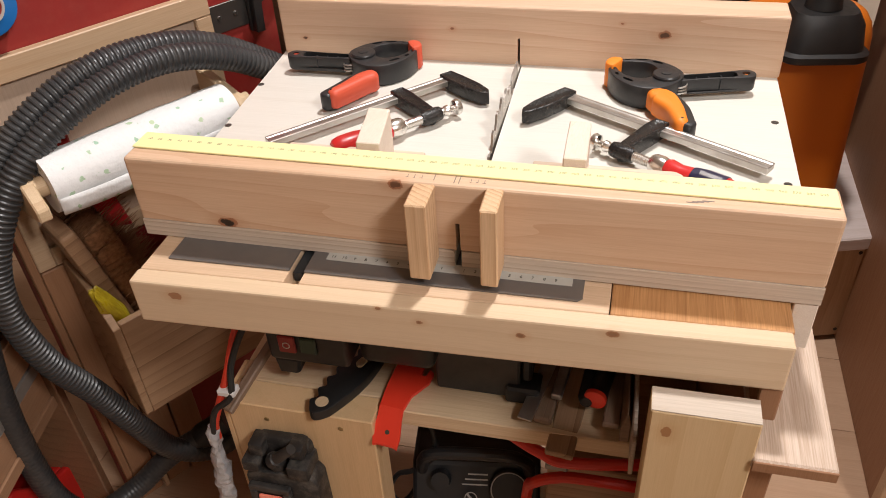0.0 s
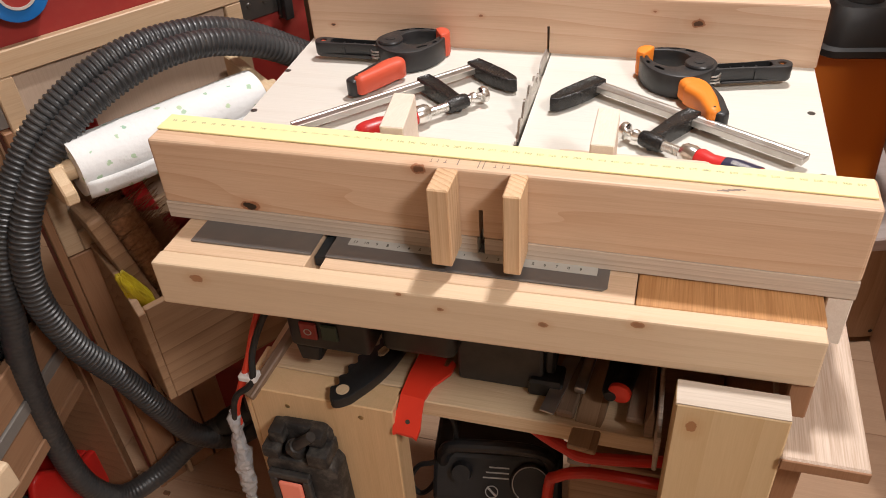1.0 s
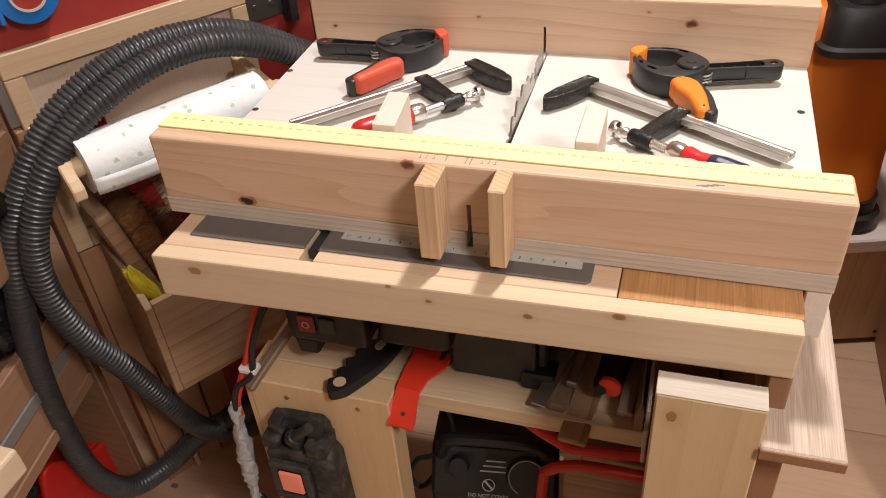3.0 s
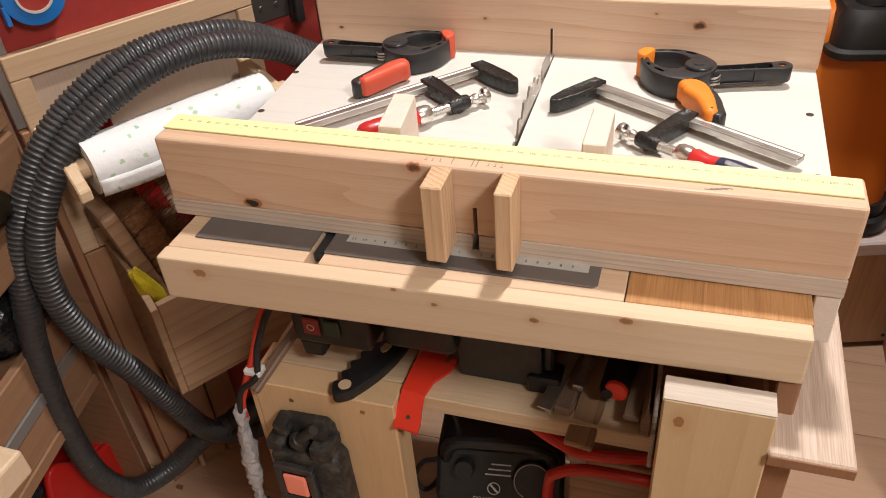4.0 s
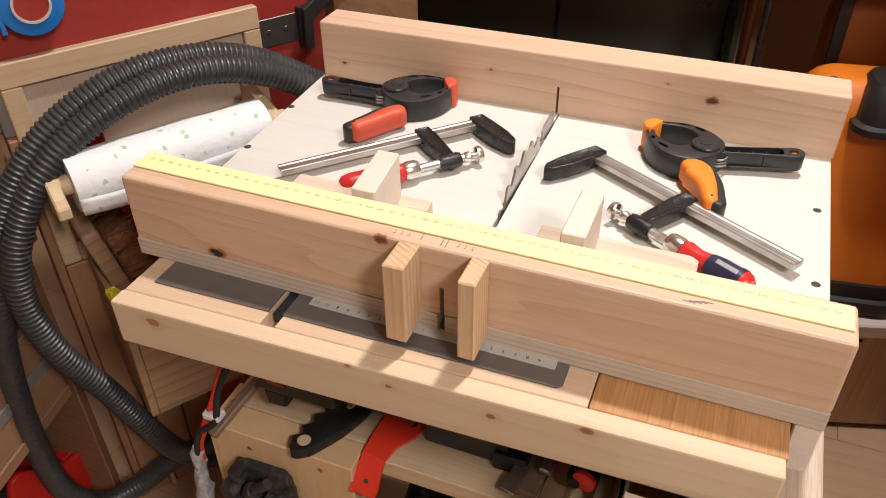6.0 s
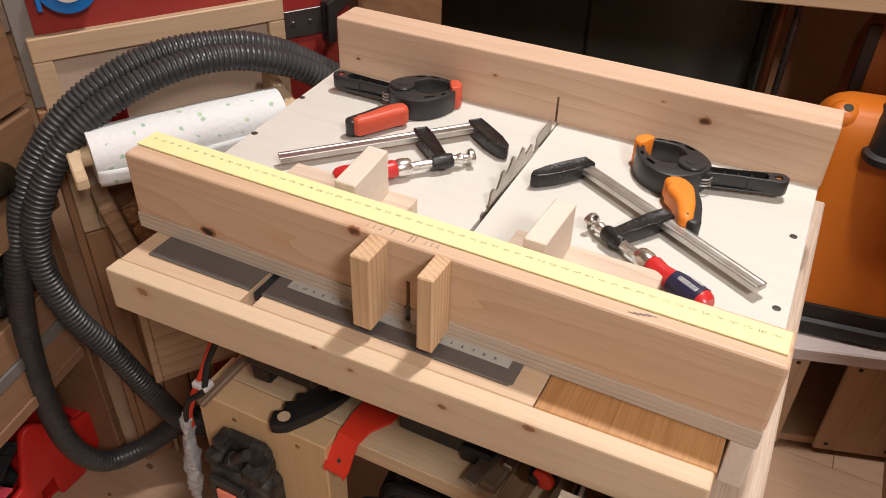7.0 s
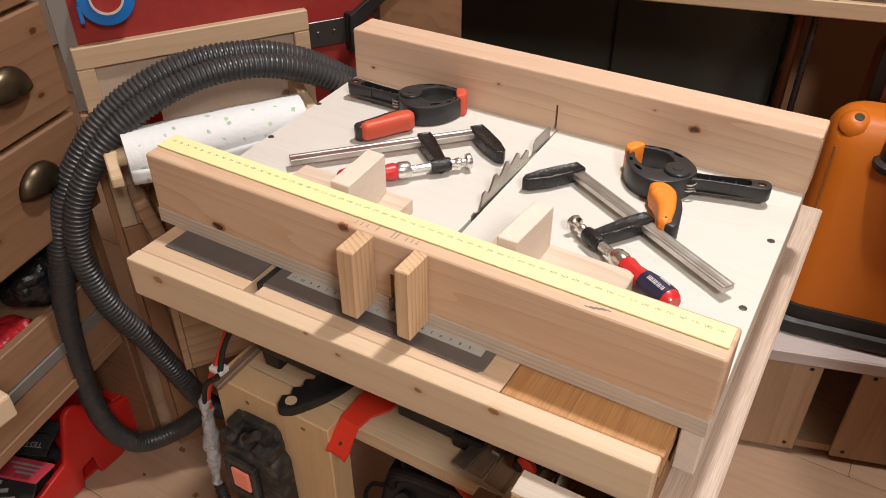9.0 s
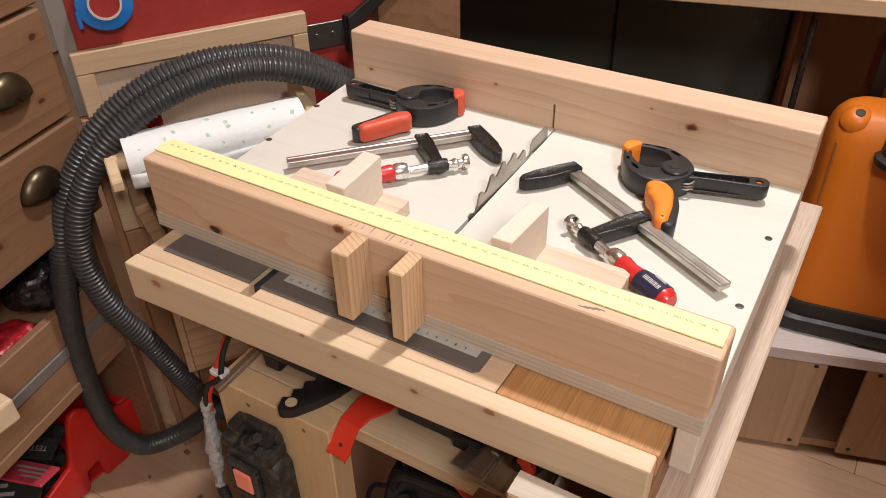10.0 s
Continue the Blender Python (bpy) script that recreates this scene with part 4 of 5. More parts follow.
smooth(part("dowel", lathe([(0, 0.013), (1, 0.013)], (-0.034, 0, 0), (0.285, 0, 0), 16), M_PINE_X, holder), 40)
for s in (-0.036, 0.262):
    part("arm", prism([(0.097, -0.05), (0.097, 0.03), (-0.008, 0.012), (-0.034, -0.012), (-0.034, -0.028), (-0.012, -0.034)], "x", s, s + 0.016, 0.002), M_PINE_Y, holder, "pale pine arm of the holder")
roll_m = wall_m(0, -0.287, -0.078)
roll = thing("paper_roll", "white kitchen paper roll printed with green leaves and dots", "paper roll", m=roll_m)
bm = bmesh.new()
rows = []
turns = 44
for i in range(turns + 1):
    a = 2 * math.pi * i / turns
    r = 0.0368 + 0.0010 * math.sin(3 * a)
    rows.append((r * math.cos(a), r * math.sin(a)))
rings = []
for j in range(25):
    s = -0.008 + 0.26 * j / 24
    rings.append([bm.verts.new((s, y * (1 + 0.012 * math.sin(j * 1.3)), z * (1 + 0.010 * math.sin(j * 0.9 + 1)))) for y, z in rows[:-1]])
for a, b in zip(rings, rings[1:]):
    for k in range(turns):
        bm.faces.new((a[k], b[k], b[(k + 1) % turns], a[(k + 1) % turns]))
for ring, order in ((rings[0], 1), (rings[-1], -1)):
    core = [bm.verts.new((ring[0].co.x, v.co.y * 0.42, v.co.z * 0.42)) for v in ring]
    deep = [bm.verts.new((ring[0].co.x + 0.03 * order, v.co.y, v.co.z)) for v in core]
    for k in range(turns):
        bm.faces.new((ring[k], ring[(k + 1) % turns], core[(k + 1) % turns], core[k])[::order])
        bm.faces.new((core[k], core[(k + 1) % turns], deep[(k + 1) % turns], deep[k])[::order])
bmesh.ops.recalc_face_normals(bm, faces=bm.faces)
smooth(part("roll", bm, M_PAPER, roll), 60)
flap = bmesh.new()
prev = None
for i in range(4):
    a = math.pi + 0.1 + i * 0.09
    y, z = 0.0395 * math.cos(a), 0.0395 * math.sin(a) - i * 0.0045
    cur = [flap.verts.new((s, y - 0.0008 - 0.001 * math.sin(s * 40), z - 0.003 * math.sin(s * 23))) for s in np.linspace(-0.008, 0.25, 20)]
    if prev:
        for k in range(19):
            flap.faces.new((prev[k], prev[k + 1], cur[k + 1], cur[k]))
    prev = cur
ob = part("loose_sheet", flap, M_PAPER, roll, "loose hanging end of the paper")
ob.modifiers.new("thick", "SOLIDIFY").thickness = 0.0006
smooth(ob, 60)

# ---- blue tape on the wall ----
M_BLUE = plain("blue_tape", (0.012, 0.15, 0.46), 0.35, 0, 0.1, 30, 0.1)
M_CARD = plain("tape_core", (0.5, 0.45, 0.42), 0.7)
tape = thing("tape_roll", "roll of blue tape hanging on the red wall", "tape", m=wall_m(0.025, -0.392, 0.113))
smooth(part("tape", tube_on([(Vector((0, 0.006, 0)), 0.036), (Vector((0, 0.004, 0)), 0.0375), (Vector((0, -0.014, 0)), 0.0375), (Vector((0, -0.0145, 0)), 0.036)], Vector((0, -1, 0)), 40), M_BLUE, tape), 40)
ring = bmesh.new()
loops = [[ring.verts.new((r * math.cos(2 * math.pi * k / 36), y, r * math.sin(2 * math.pi * k / 36))) for k in range(36)] for r, y in ((0.0225, -0.0148), (0.0225, -0.0172), (0.0195, -0.0172), (0.0195, -0.0148))]
for a, b in zip(loops, loops[1:]):
    for k in range(36):
        ring.faces.new((a[k], a[(k + 1) % 36], b[(k + 1) % 36], b[k]))
bmesh.ops.recalc_face_normals(ring, faces=ring.faces)
part("core", ring, M_CARD, tape, "pale card core ring")
smooth(part("core_opening", lathe([(0, 0.0195), (1, 0.0195)], (0, -0.0146, 0), (0, -0.0152, 0), 30), M_RED, tape), 40)
part("torn_end", box(-0.040, -0.034, -0.014, 0.002, -0.03, -0.006, 0.001), M_BLUE, tape)
# bracket by the rear fence
bracket = thing("hinge_bracket", "grey steel hinge bracket on the wall", "bracket", m=wall_m(0.0, -0.40, 0.0))
part("plate", box(0.31, 0.375, -0.004, -0.0005, -0.02, 0.022, 0.0008), M_SCREW, bracket)
part("knuckle", lathe([(0, 0.006), (1, 0.006)], (0.377, -0.006, -0.03), (0.377, -0.006, 0.03), 12), M_BLACK, bracket)
part("stay", prism([(0.372, -0.03), (0.386, -0.03), (0.388, 0.012), (0.470, 0.070), (0.462, 0.086), (0.374, 0.030)], "y", -0.024, -0.013, 0.001), M_BLACK, bracket, "black steel stay")
for s in (0.325, 0.352):
    part("screw", lathe([(0, 0.0045), (1, 0.003)], (s, -0.0035, 0.002), (s, -0.0055, 0.002), 12), M_SCREW, bracket)

# ---- wooden bin with a broom head ----
M_BIN = wood("bin_ply", (0.42, 0.25, 0.115), (0.20, 0.10, 0.04), "x", 45, 0.95, 0.55)
wbin = thing("wooden_bin", "open wooden wall bin holding a broom head", "bin", m=wall_m(0, -0.262, 0))
side = [(0.0, -0.482), (0.0, -0.31), (0.05, -0.26), (0.118, -0.245), (0.118, -0.482)]
for s in (-0.006, 0.262):
    part("side_panel", prism(side, "x", s, s + 0.011, 0.0012), M_BIN, wbin)
part("front_panel", box(0.0055, 0.2615, 0.001, 0.012, -0.484, -0.305, 0.0015), M_BIN, wbin, "ply front panel")
part("bottom_panel", box(0.0055, 0.2615, 0.0125, 0.117, -0.482, -0.472), M_BIN, wbin)
M_BRISTLE = plain("coir_bristle", (0.36, 0.17, 0.075), 0.7, 0, 0.4, 160)
broom = thing("broom_head", "wooden broom head with brown coir bristles standing in the bin", "broom", m=wall_m(0.012, -0.318, -0.245) @ Matrix.Rotation(radians(-12), 4, "Y"))
part("stock", box(-0.012, 0.012, -0.02, 0.045, -0.20, 0.085, 0.006, seg=2), M_BIN, broom, "worn wooden stock")
rng = random.Random(4)
bm = bmesh.new()
for i in range(800):
    y, z = rng.uniform(-0.018, 0.043), rng.uniform(-0.17, 0.075)
    a = Vector((0.011, y, z))
    b = a + Vector((rng.uniform(0.045, 0.085), rng.uniform(-0.014, 0.014), rng.uniform(-0.005, 0.03)))
    t = (b - a).cross(Vector((rng.uniform(-1, 1), 0.2, 1))).normalized() * 0.0008
    v = [bm.verts.new(p) for p in (a - t, a + t, b + t, b - t)]
    bm.faces.new(v)
smooth(part("bristle_pad", box(0.0125, 0.055, -0.016, 0.041, -0.165, 0.068, 0.012, seg=3), M_BRISTLE, broom), 40)
part("bristles", bm, M_BRISTLE, broom, "tangled brown bristles")
M_YPACK = plain("yellow_pack", (0.55, 0.42, 0.02), 0.3, 0, 0.3, 60, 0.8)
def crumple(c, size, seed, n=4):
    bm = bmesh.new()
    bmesh.ops.create_icosphere(bm, subdivisions=n, radius=1)
    for v in bm.verts:
        k = 1 + 0.22 * noise.noise(v.co * 1.6 + Vector((seed, 0, 0))) + 0.07 * noise.noise(v.co * 5 + Vector((0, seed, 0)))
        v.co = Vector((c[0] + v.co.x * size[0] * k, c[1] + v.co.y * size[1] * k, max(c[2] - size[2], c[2] + v.co.z * size[2] * k)))
    return bm


solid("plastic_pack", crumple((0, 0, 0), (0.014, 0.008, 0.052), 5), M_YPACK, "crumpled yellow plastic pack in the bin", "packet", m=wall_m(0.011, -0.286, -0.295) @ Matrix.Rotation(radians(-17), 4, "Y"))
M_CLOTH = plain("red_cloth", (0.42, 0.014, 0.016), 0.4, 0, 0.2, 30, 0.3)
solid("red_dustpan", prism([(-0.024, 0.035), (0.010, 0.035), (0.026, -0.045), (-0.003, -0.036)], "y", 0, 0.028, 0.002), M_CLOTH, "red plastic dustpan hung under the paper roll", "dustpan", m=wall_m(0.062, -0.322, -0.160))
solid("red_tool", box(-0.012, 0.012, 0, 0.02, -0.02, 0.03, 0.003), M_CLOTH, "small red tool tip behind the paper roll", "tool", m=wall_m(0.05, -0.375, -0.085))

# ---- open lower drawers ----
M_DRAWER = wood("drawer_pine", (0.34, 0.18, 0.08), (0.23, 0.11, 0.045), "y", 50, 0.5, 0.5)
for z0, z1, mat in ((-0.397, -0.335, M_GREY), (-0.475, -0.421, M_DRAWER)):
    dr = thing("open_drawer", "half-open brown wooden drawer full of small parts", "drawer", "open drawers", m=chest_m)
    part("front_board", box(-0.046, -0.030, -0.80, -0.025, z0, z1, 0.002), M_DRAWER, dr)
    part("side_board", box(-0.235, -0.0465, -0.040, -0.026, z0, z1 - 0.004, 0.002), M_DRAWER, dr)
    part("bottom_board", box(-0.235, -0.0465, -0.80, -0.0405, z0 + 0.004, z0 + 0.012), M_DRAWER, dr)
    part("runner", box(-0.05, -0.027, -0.80, -0.025, z0 - 0.0215, z0 - 0.0005, 0.001), mat, dr)
solid("wood_offcut", box(-0.255, -0.180, -0.60, -0.148, -0.29, -0.252, 0.004, seg=2), M_BEAM, "pale pine offcut lying on the open drawer", "wood offcut")
M_BAG = plain("black_bag", (0.012, 0.012, 0.013), 0.25, 0, 0.2, 20, 0.6)


solid("plastic_bag", crumple((-0.43, 0.06, -0.30), (0.05, 0.06, 0.05), 3), M_BAG, "crumpled black plastic bag in the drawer", "bag")
for k, (x, y, z, col) in enumerate(((-0.42, -0.02, -0.365, (0.5, 0.02, 0.03)), (-0.44, -0.09, -0.365, (0.35, 0.30, 0.3)), (-0.40, -0.12, -0.365, (0.5, 0.03, 0.05)), (-0.43, -0.06, -0.46, (0.15, 0.1, 0.08)))):
    solid("small_packet", crumple((x, y, z), (0.035, 0.04, 0.02), 10 + k, 4), plain("packet_%d" % k, col, 0.3, 0, 0.3, 60), "small coloured packet lying in the open drawer", "packet", "packets in the drawers")

# ---- red stacking bins and packets on the floor ----
M_REDBIN = plain("red_bin", (0.55, 0.016, 0.012), 0.38, 0, 0.1, 20, 0.05)


def stack_bin(m, label):
    b = thing("stacking_bin", label, "storage bin", m=m)
    prof = [(-0.13, 0), (-0.13, 0.06), (-0.076, 0.062), (-0.02, 0.085), (0.008, 0.178), (0.016, 0.190), (0.030, 0.193), (0.042, 0.186), (0.075, 0.148), (0.114, 0.126), (0.164, 0.118), (0.167, 0.108), (0.136, 0.035), (0.09, 0), (0.038, 0), (0.034, 0.052), (0.008, 0.045), (0.0, 0)]
    for x in (-0.17, -0.012):
        smooth(part("side", prism(prof, "x", x, x + 0.014, 0.005, seg=3), M_REDBIN, b, "thick rounded red side"), 40)
    part("bottom", box(-0.1555, -0.0125, -0.125, 0.13, 0.001, 0.007), M_REDBIN, b)
    part("lip", prism([(0.113, 0.112), (0.113, 0.125), (0.163, 0.117), (0.163, 0.105)], "x", -0.155, -0.0125, 0.002), M_REDBIN, b)
    part("end", prism([(0.082, 0.007), (0.120, 0.112), (0.113, 0.112), (0.075, 0.007)], "x", -0.155, -0.0125, 0.001), M_REDBIN, b)
    return b


stack_bin(Matrix.Translation((-0.428, 0.0, FLOOR + 0.002)), "red plastic stacking bin full of packets by the hose")
M_PINK = plain("pink_packet", (0.62, 0.06, 0.09), 0.3, 0, 0.15, 40)
M_PKDARK = plain("dark_packet", (0.03, 0.03, 0.03), 0.3, 0, 0.2, 30)
M_PKGREY = plain("grey_packet", (0.28, 0.27, 0.25), 0.35, 0, 0.3, 40)
M_PRINTDULL = plain("dull_print", (0.36, 0.34, 0.32), 0.6)
heap = [((-0.447, -0.082, -0.650), (0.05, 0.026), 198, M_PINK), ((-0.52, -0.02, -0.66), (0.06, 0.03), 20, M_PKDARK), ((-0.46, -0.12, -0.675), (0.06, 0.04), 35, M_PKDARK),
        ((-0.55, -0.12, -0.672), (0.05, 0.05), 60, M_PKGREY)]
for (x, y, z), (a, b), turn, mat in heap:
    m = Matrix.Translation((x, y, z)) @ Matrix.Rotation(radians(turn), 4, "Z") @ Matrix.Rotation(radians(14), 4, "X")
    p = thing("blister_packet", "hardware packet lying in a heap in the bin", "packet", "hardware packets", m=m)
    part("card", box(-a, a, -b, b, 0, 0.006, 0.0015), mat, p)
    for k in range(3):
        part("print", box(-a * 0.7, a * (0.5 - 0.25 * k), -b * 0.5 + k * b * 0.4, -b * 0.5 + k * b * 0.4 + b * 0.18, 0.006, 0.0064), M_PRINTDULL, p, "printed line")
card = thing("blister_packet", "black hardware packet with pale lettering in the bin", "packet", "hardware packets", m=Matrix.Translation((-0.492, -0.040, -0.652)) @ Matrix.Rotation(radians(205), 4, "Z") @ Matrix.Rotation(radians(-10), 4, "X"))
part("card", box(-0.05, 0.05, -0.022, 0.022, 0, 0.006, 0.0015), M_PKDARK, card)
lettering("TEST THE", 0.015, Matrix.Translation((-0.004, 0.002, 0.0062)), M_PRINTDULL, card, "lettering")
solid("packet_heap", crumple((-0.545, -0.08, -0.735), (0.085, 0.10, 0.04), 31, 5), M_PKDARK, "heap of dark packets in the bin", "packets", kind="stuff")
pw = thing("wood_chips", "scattered dark wood chips on the floor", "wood chips", kind="stuff")
bm = bmesh.new()
for i in range(9):
    x, y = rng.uniform(-0.36, -0.05), rng.uniform(-0.15, 0.25)
    box(x, x + rng.uniform(0.004, 0.014), y, y + rng.uniform(0.003, 0.01), FLOOR, FLOOR + rng.uniform(0.002, 0.006), bm=bm, m=None)
part("chips", bm, M_CHEST, pw)

# ---- things under the saw table ----
SH = -0.2523
M_RUBBER = plain("cable_black", (0.015, 0.015, 0.015), 0.5, 0, 0.2, 60)
M_REDCABLE = plain("cable_red", (0.60, 0.045, 0.02), 0.45, 0, 0.1, 60)
M_GREEN = plain("button_green", (0.02, 0.05, 0.03), 0.4)
M_BTNRED = plain("button_red", (0.28, 0.025, 0.02), 0.4)
saw = thing("switch_box", "black saw switch box with red and green buttons", "switch")
smooth(part("case", box(0.078, 0.172, 0.028, 0.10, -0.198, -0.10, 0.006, seg=3), M_BLACK, saw), 40)
part("foot", prism([(0.080, -0.198), (0.112, -0.198), (0.108, -0.222), (0.084, -0.2225)], "y", 0.032, 0.07, 0.003), M_BLACK, saw)
part("off_button", box(0.094, 0.114, 0.0245, 0.0285, -0.181, -0.157, 0.0015), M_BTNRED, saw, "red off button")
part("on_button", box(0.119, 0.138, 0.0245, 0.0285, -0.179, -0.157, 0.0015), M_GREEN, saw, "dark green on button")
part("off_mark", tube([(0.104 + 0.004 * math.cos(a), 0.0242, -0.169 + 0.004 * math.sin(a)) for a in np.linspace(0, 2 * math.pi, 21)[:-1]], 0.0006, 6, closed=True), M_WHITE, saw)
smooth(solid("saw_motor", box(0.176, 0.262, 0.045, 0.30, -0.205, -0.07, 0.012, seg=3), M_BLACK, "black saw motor housing hung under the table", "motor"), 40)

# wavy push stick
push = thing("push_stick", "black plastic push stick with a wavy grip on the shelf", "push stick", m=Matrix.Translation((0.138, 0.008, SH + 0.001)) @ Matrix.Rotation(radians(69), 4, "Z"))
pts = []
for i in range(33):
    x = 0.105 * i / 32
    pts.append((x, 0.012 + 0.0035 * math.cos(x * 2 * math.pi / 0.018) + 0.006 * math.sin(x / 0.105 * math.pi)))
low = [(0.105 - 0.105 * i / 20, -0.013 + 0.012 * math.sin(math.pi * i / 20) * -0.6) for i in range(21)]
nose = [(-0.012 * math.sin(math.pi * i / 8) - 0.002, -0.012 + 0.025 * i / 8) for i in range(1, 8)]
smooth(part("body", prism(pts + low + nose, "z", 0.0, 0.014, 0.002, seg=2), M_BLACK, push), 40)
# pine patches laid on the stick stand for the shelf seen through its holes
M_HOLE_PATCH = wood("seen_through_pine", PINE, PINE_D, "x", 70, 0.4)
part("eye_hole", lathe([(0, 0.0075), (1, 0.0075)], (0.004, 0, 0.0135), (0.004, 0, 0.0145), 18), M_HOLE_PATCH, push)
part("eye_hole", box(0.066, 0.082, -0.005, 0.004, 0.0135, 0.0145, 0.003), M_HOLE_PATCH, push)

# red blade-changing tool
M_REDTOOL = plain("red_plastic_flat", (0.78, 0.045, 0.02), 0.4, 0, 0.06, 30)
tool = thing("red_scraper", "flat red plastic push tool hanging over the shelf edge", "push tool", m=Matrix.Translation((0.214, 0.0275, -0.251)) @ Matrix.Rotation(radians(-6), 4, "Z") @ Matrix.Rotation(radians(6), 4, "X"))
bm = prism([(-0.014, -0.042), (-0.009, -0.040), (0.009, -0.040), (0.0145, -0.042), (0.0165, -0.03), (0.0148, -0.012), (0.0145, 0.0), (0.017, 0.02), (0.030, 0.042), (0.031, 0.056), (0.025, 0.060), (0.0235, 0.050), (0.018, 0.050), (0.017, 0.065), (0.012, 0.08), (-0.014, 0.08), (-0.0155, 0.03), (-0.0135, 0.0), (-0.0138, -0.012), (-0.016, -0.03)],
           "z", 0, 0.004)
bm.edges.ensure_lookup_table()
for v in bm.verts:
    if v.co.y < 0.0:
        a = radians(52) * min(1.0, -v.co.y / 0.012)
        v.co.z += v.co.y * math.sin(a) * 0.9
        v.co.y *= math.cos(a * 0.75)
part("plate", bm, M_REDTOOL, tool)
# no opening cut: a dark disc gives the hanging hole's shade
part("hang_hole", lathe([(0, 0.0026), (1, 0.0026)], (0.001, -0.0205, -0.0155), (0.001, -0.0212, -0.0145), 14), M_INK_HOLE, tool)

# dark grey machine box
M_DGREY = plain("dark_grey_case", (0.03, 0.029, 0.029), 0.5, 0, 0.1, 40, 0.2, dirt=(0.15, 0.12, 0.09), dirt_amount=0.2)
case = thing("tool_case", "dark grey plastic power tool body on the shelf", "power tool")
part("body", box(0.256, 0.352, 0.068, 0.26, SH + 0.001, -0.125, 0.004, m=None, seg=2), M_DGREY, case)
part("foot", box(0.336, 0.374, 0.060, 0.092, SH + 0.001, -0.228, 0.003), M_BLACK, case)
part("clip", box(0.3525, 0.364, 0.070, 0.20, -0.225, -0.14, 0.003), M_BLACK, case)
for x, w in ((0.283, 0.005), (0.297, 0.010), (0.309, 0.004), (0.320, 0.003), (0.326, 0.004), (0.334, 0.004), (0.342, 0.003), (0.349, 0.004)):
    part("lettering_bar", box(x - 0.014, x - 0.014 + w, 0.0672, 0.0682, -0.168, -0.152), M_PRINTDULL, case, "pale lettering bar")

# bundle of tools at the shelf's end
M_OLDWOOD = wood("old_wood", (0.27, 0.17, 0.09), (0.14, 0.08, 0.04), "x", 60, 0.6, 0.6)


def stick(name, a, b, wide, thick, mat, label, category, group=""):
    a, b = Vector(a), Vector(b)
    d = b - a
    m = Matrix.Translation(a) @ d.to_track_quat("X", "Z").to_matrix().to_4x4()
    return solid(name, box(0, d.length, -wide / 2, wide / 2, 0, thick, min(wide, thick) * 0.2), mat, label, category, group, m=m)


stick("steel_rule", (0.362, 0.030, SH + 0.012), (0.42, 0.30, SH + 0.04), 0.016, 0.0025, M_RUST, "narrow steel rule lying on old tools", "ruler")
stick("file", (0.38, 0.036, SH + 0.001), (0.405, 0.30, SH + 0.01), 0.020, 0.011, M_OLDWOOD, "old wooden-handled file on the shelf", "file")
stick("wood_strip", (0.402, 0.006, SH - 0.012), (0.432, 0.28, SH + 0.024), 0.030, 0.008, M_BIN, "flat brown wooden strip jutting over the shelf", "wood strip")
smooth(solid("screwdriver", lathe([(0, 0.006), (0.06, 0.0095), (0.5, 0.0105), (0.8, 0.008), (1, 0.004)], (0.424, 0.05, SH + 0.03), (0.437, 0.18, SH + 0.026), 16), M_BLACK, "black screwdriver handle on the shelf", "screwdriver"), 40)
drv = thing("red_capped_tool", "dark tool handle with a red end cap", "tool")
smooth(part("shaft", lathe([(0, 0.0115), (1, 0.0115)], (0.434, 0.057, SH + 0.034), (0.46, 0.20, SH + 0.034), 18), M_BLACK, drv), 40)
smooth(part("cap", lathe([(0, 0.0095), (0.3, 0.0122), (1, 0.0122)], (0.4327, 0.05, SH + 0.034), (0.434, 0.0568, SH + 0.034), 18), M_REDTOOL, drv, "red end cap"), 40)
stick("chisel", (0.452, 0.035, SH + 0.012), (0.468, 0.26, SH + 0.02), 0.018, 0.008, M_OLDWOOD, "dark old chisel lying on the shelf", "chisel")
solid("moulding", prism([(0.462, SH), (0.472, SH), (0.472, SH + 0.03), (0.468, SH + 0.045), (0.462, SH + 0.02)], "y", 0.03, 0.30, 0.001), M_OLDWOOD, "broken wooden moulding on the shelf", "wood offcut")
stick("file", (0.392, 0.06, SH + 0.016), (0.42, 0.29, SH + 0.02), 0.012, 0.008, M_RUST, "narrow dark steel file on the shelf", "file")
solid("wood_offcut", box(0.473, 0.4775, -0.01, 0.12, SH, SH + 0.05, 0.001), M_PLYEDGE, "small pale plywood offcut by the post", "wood offcut")

# slanted batten and cables by the leg
stick("batten", (0.030, -0.004, -0.262), (0.075, 0.12, -0.20), 0.012, 0.009, M_OLDWOOD, "thin grey batten leaning on the leg", "batten")
cable = thing("power_cable", "black and red cables bound with silver tape", "cable")
part("black_cable", tube(curve([(0.075, 0.06, -0.12), (0.052, 0.03, -0.16), (0.038, 0.012, -0.20), (0.036, -0.002, -0.235), (0.014, -0.006, -0.258), (0.005, -0.008, -0.285), (0.002, -0.008, -0.315)], 8), 0.0038, 10), M_RUBBER, cable)
part("red_cable", tube(curve([(0.058, 0.06, -0.12), (0.040, 0.03, -0.17), (0.030, 0.010, -0.215), (0.018, 0.0, -0.25), (0.006, -0.004, -0.285), (0.004, -0.004, -0.31)], 8), 0.0045, 10), M_REDCABLE, cable, "red cable")
part("zip_tie", box(0.020, 0.042, -0.004, 0.012, -0.236, -0.227, 0.002), M_WHITE, cable, "white cable tie")
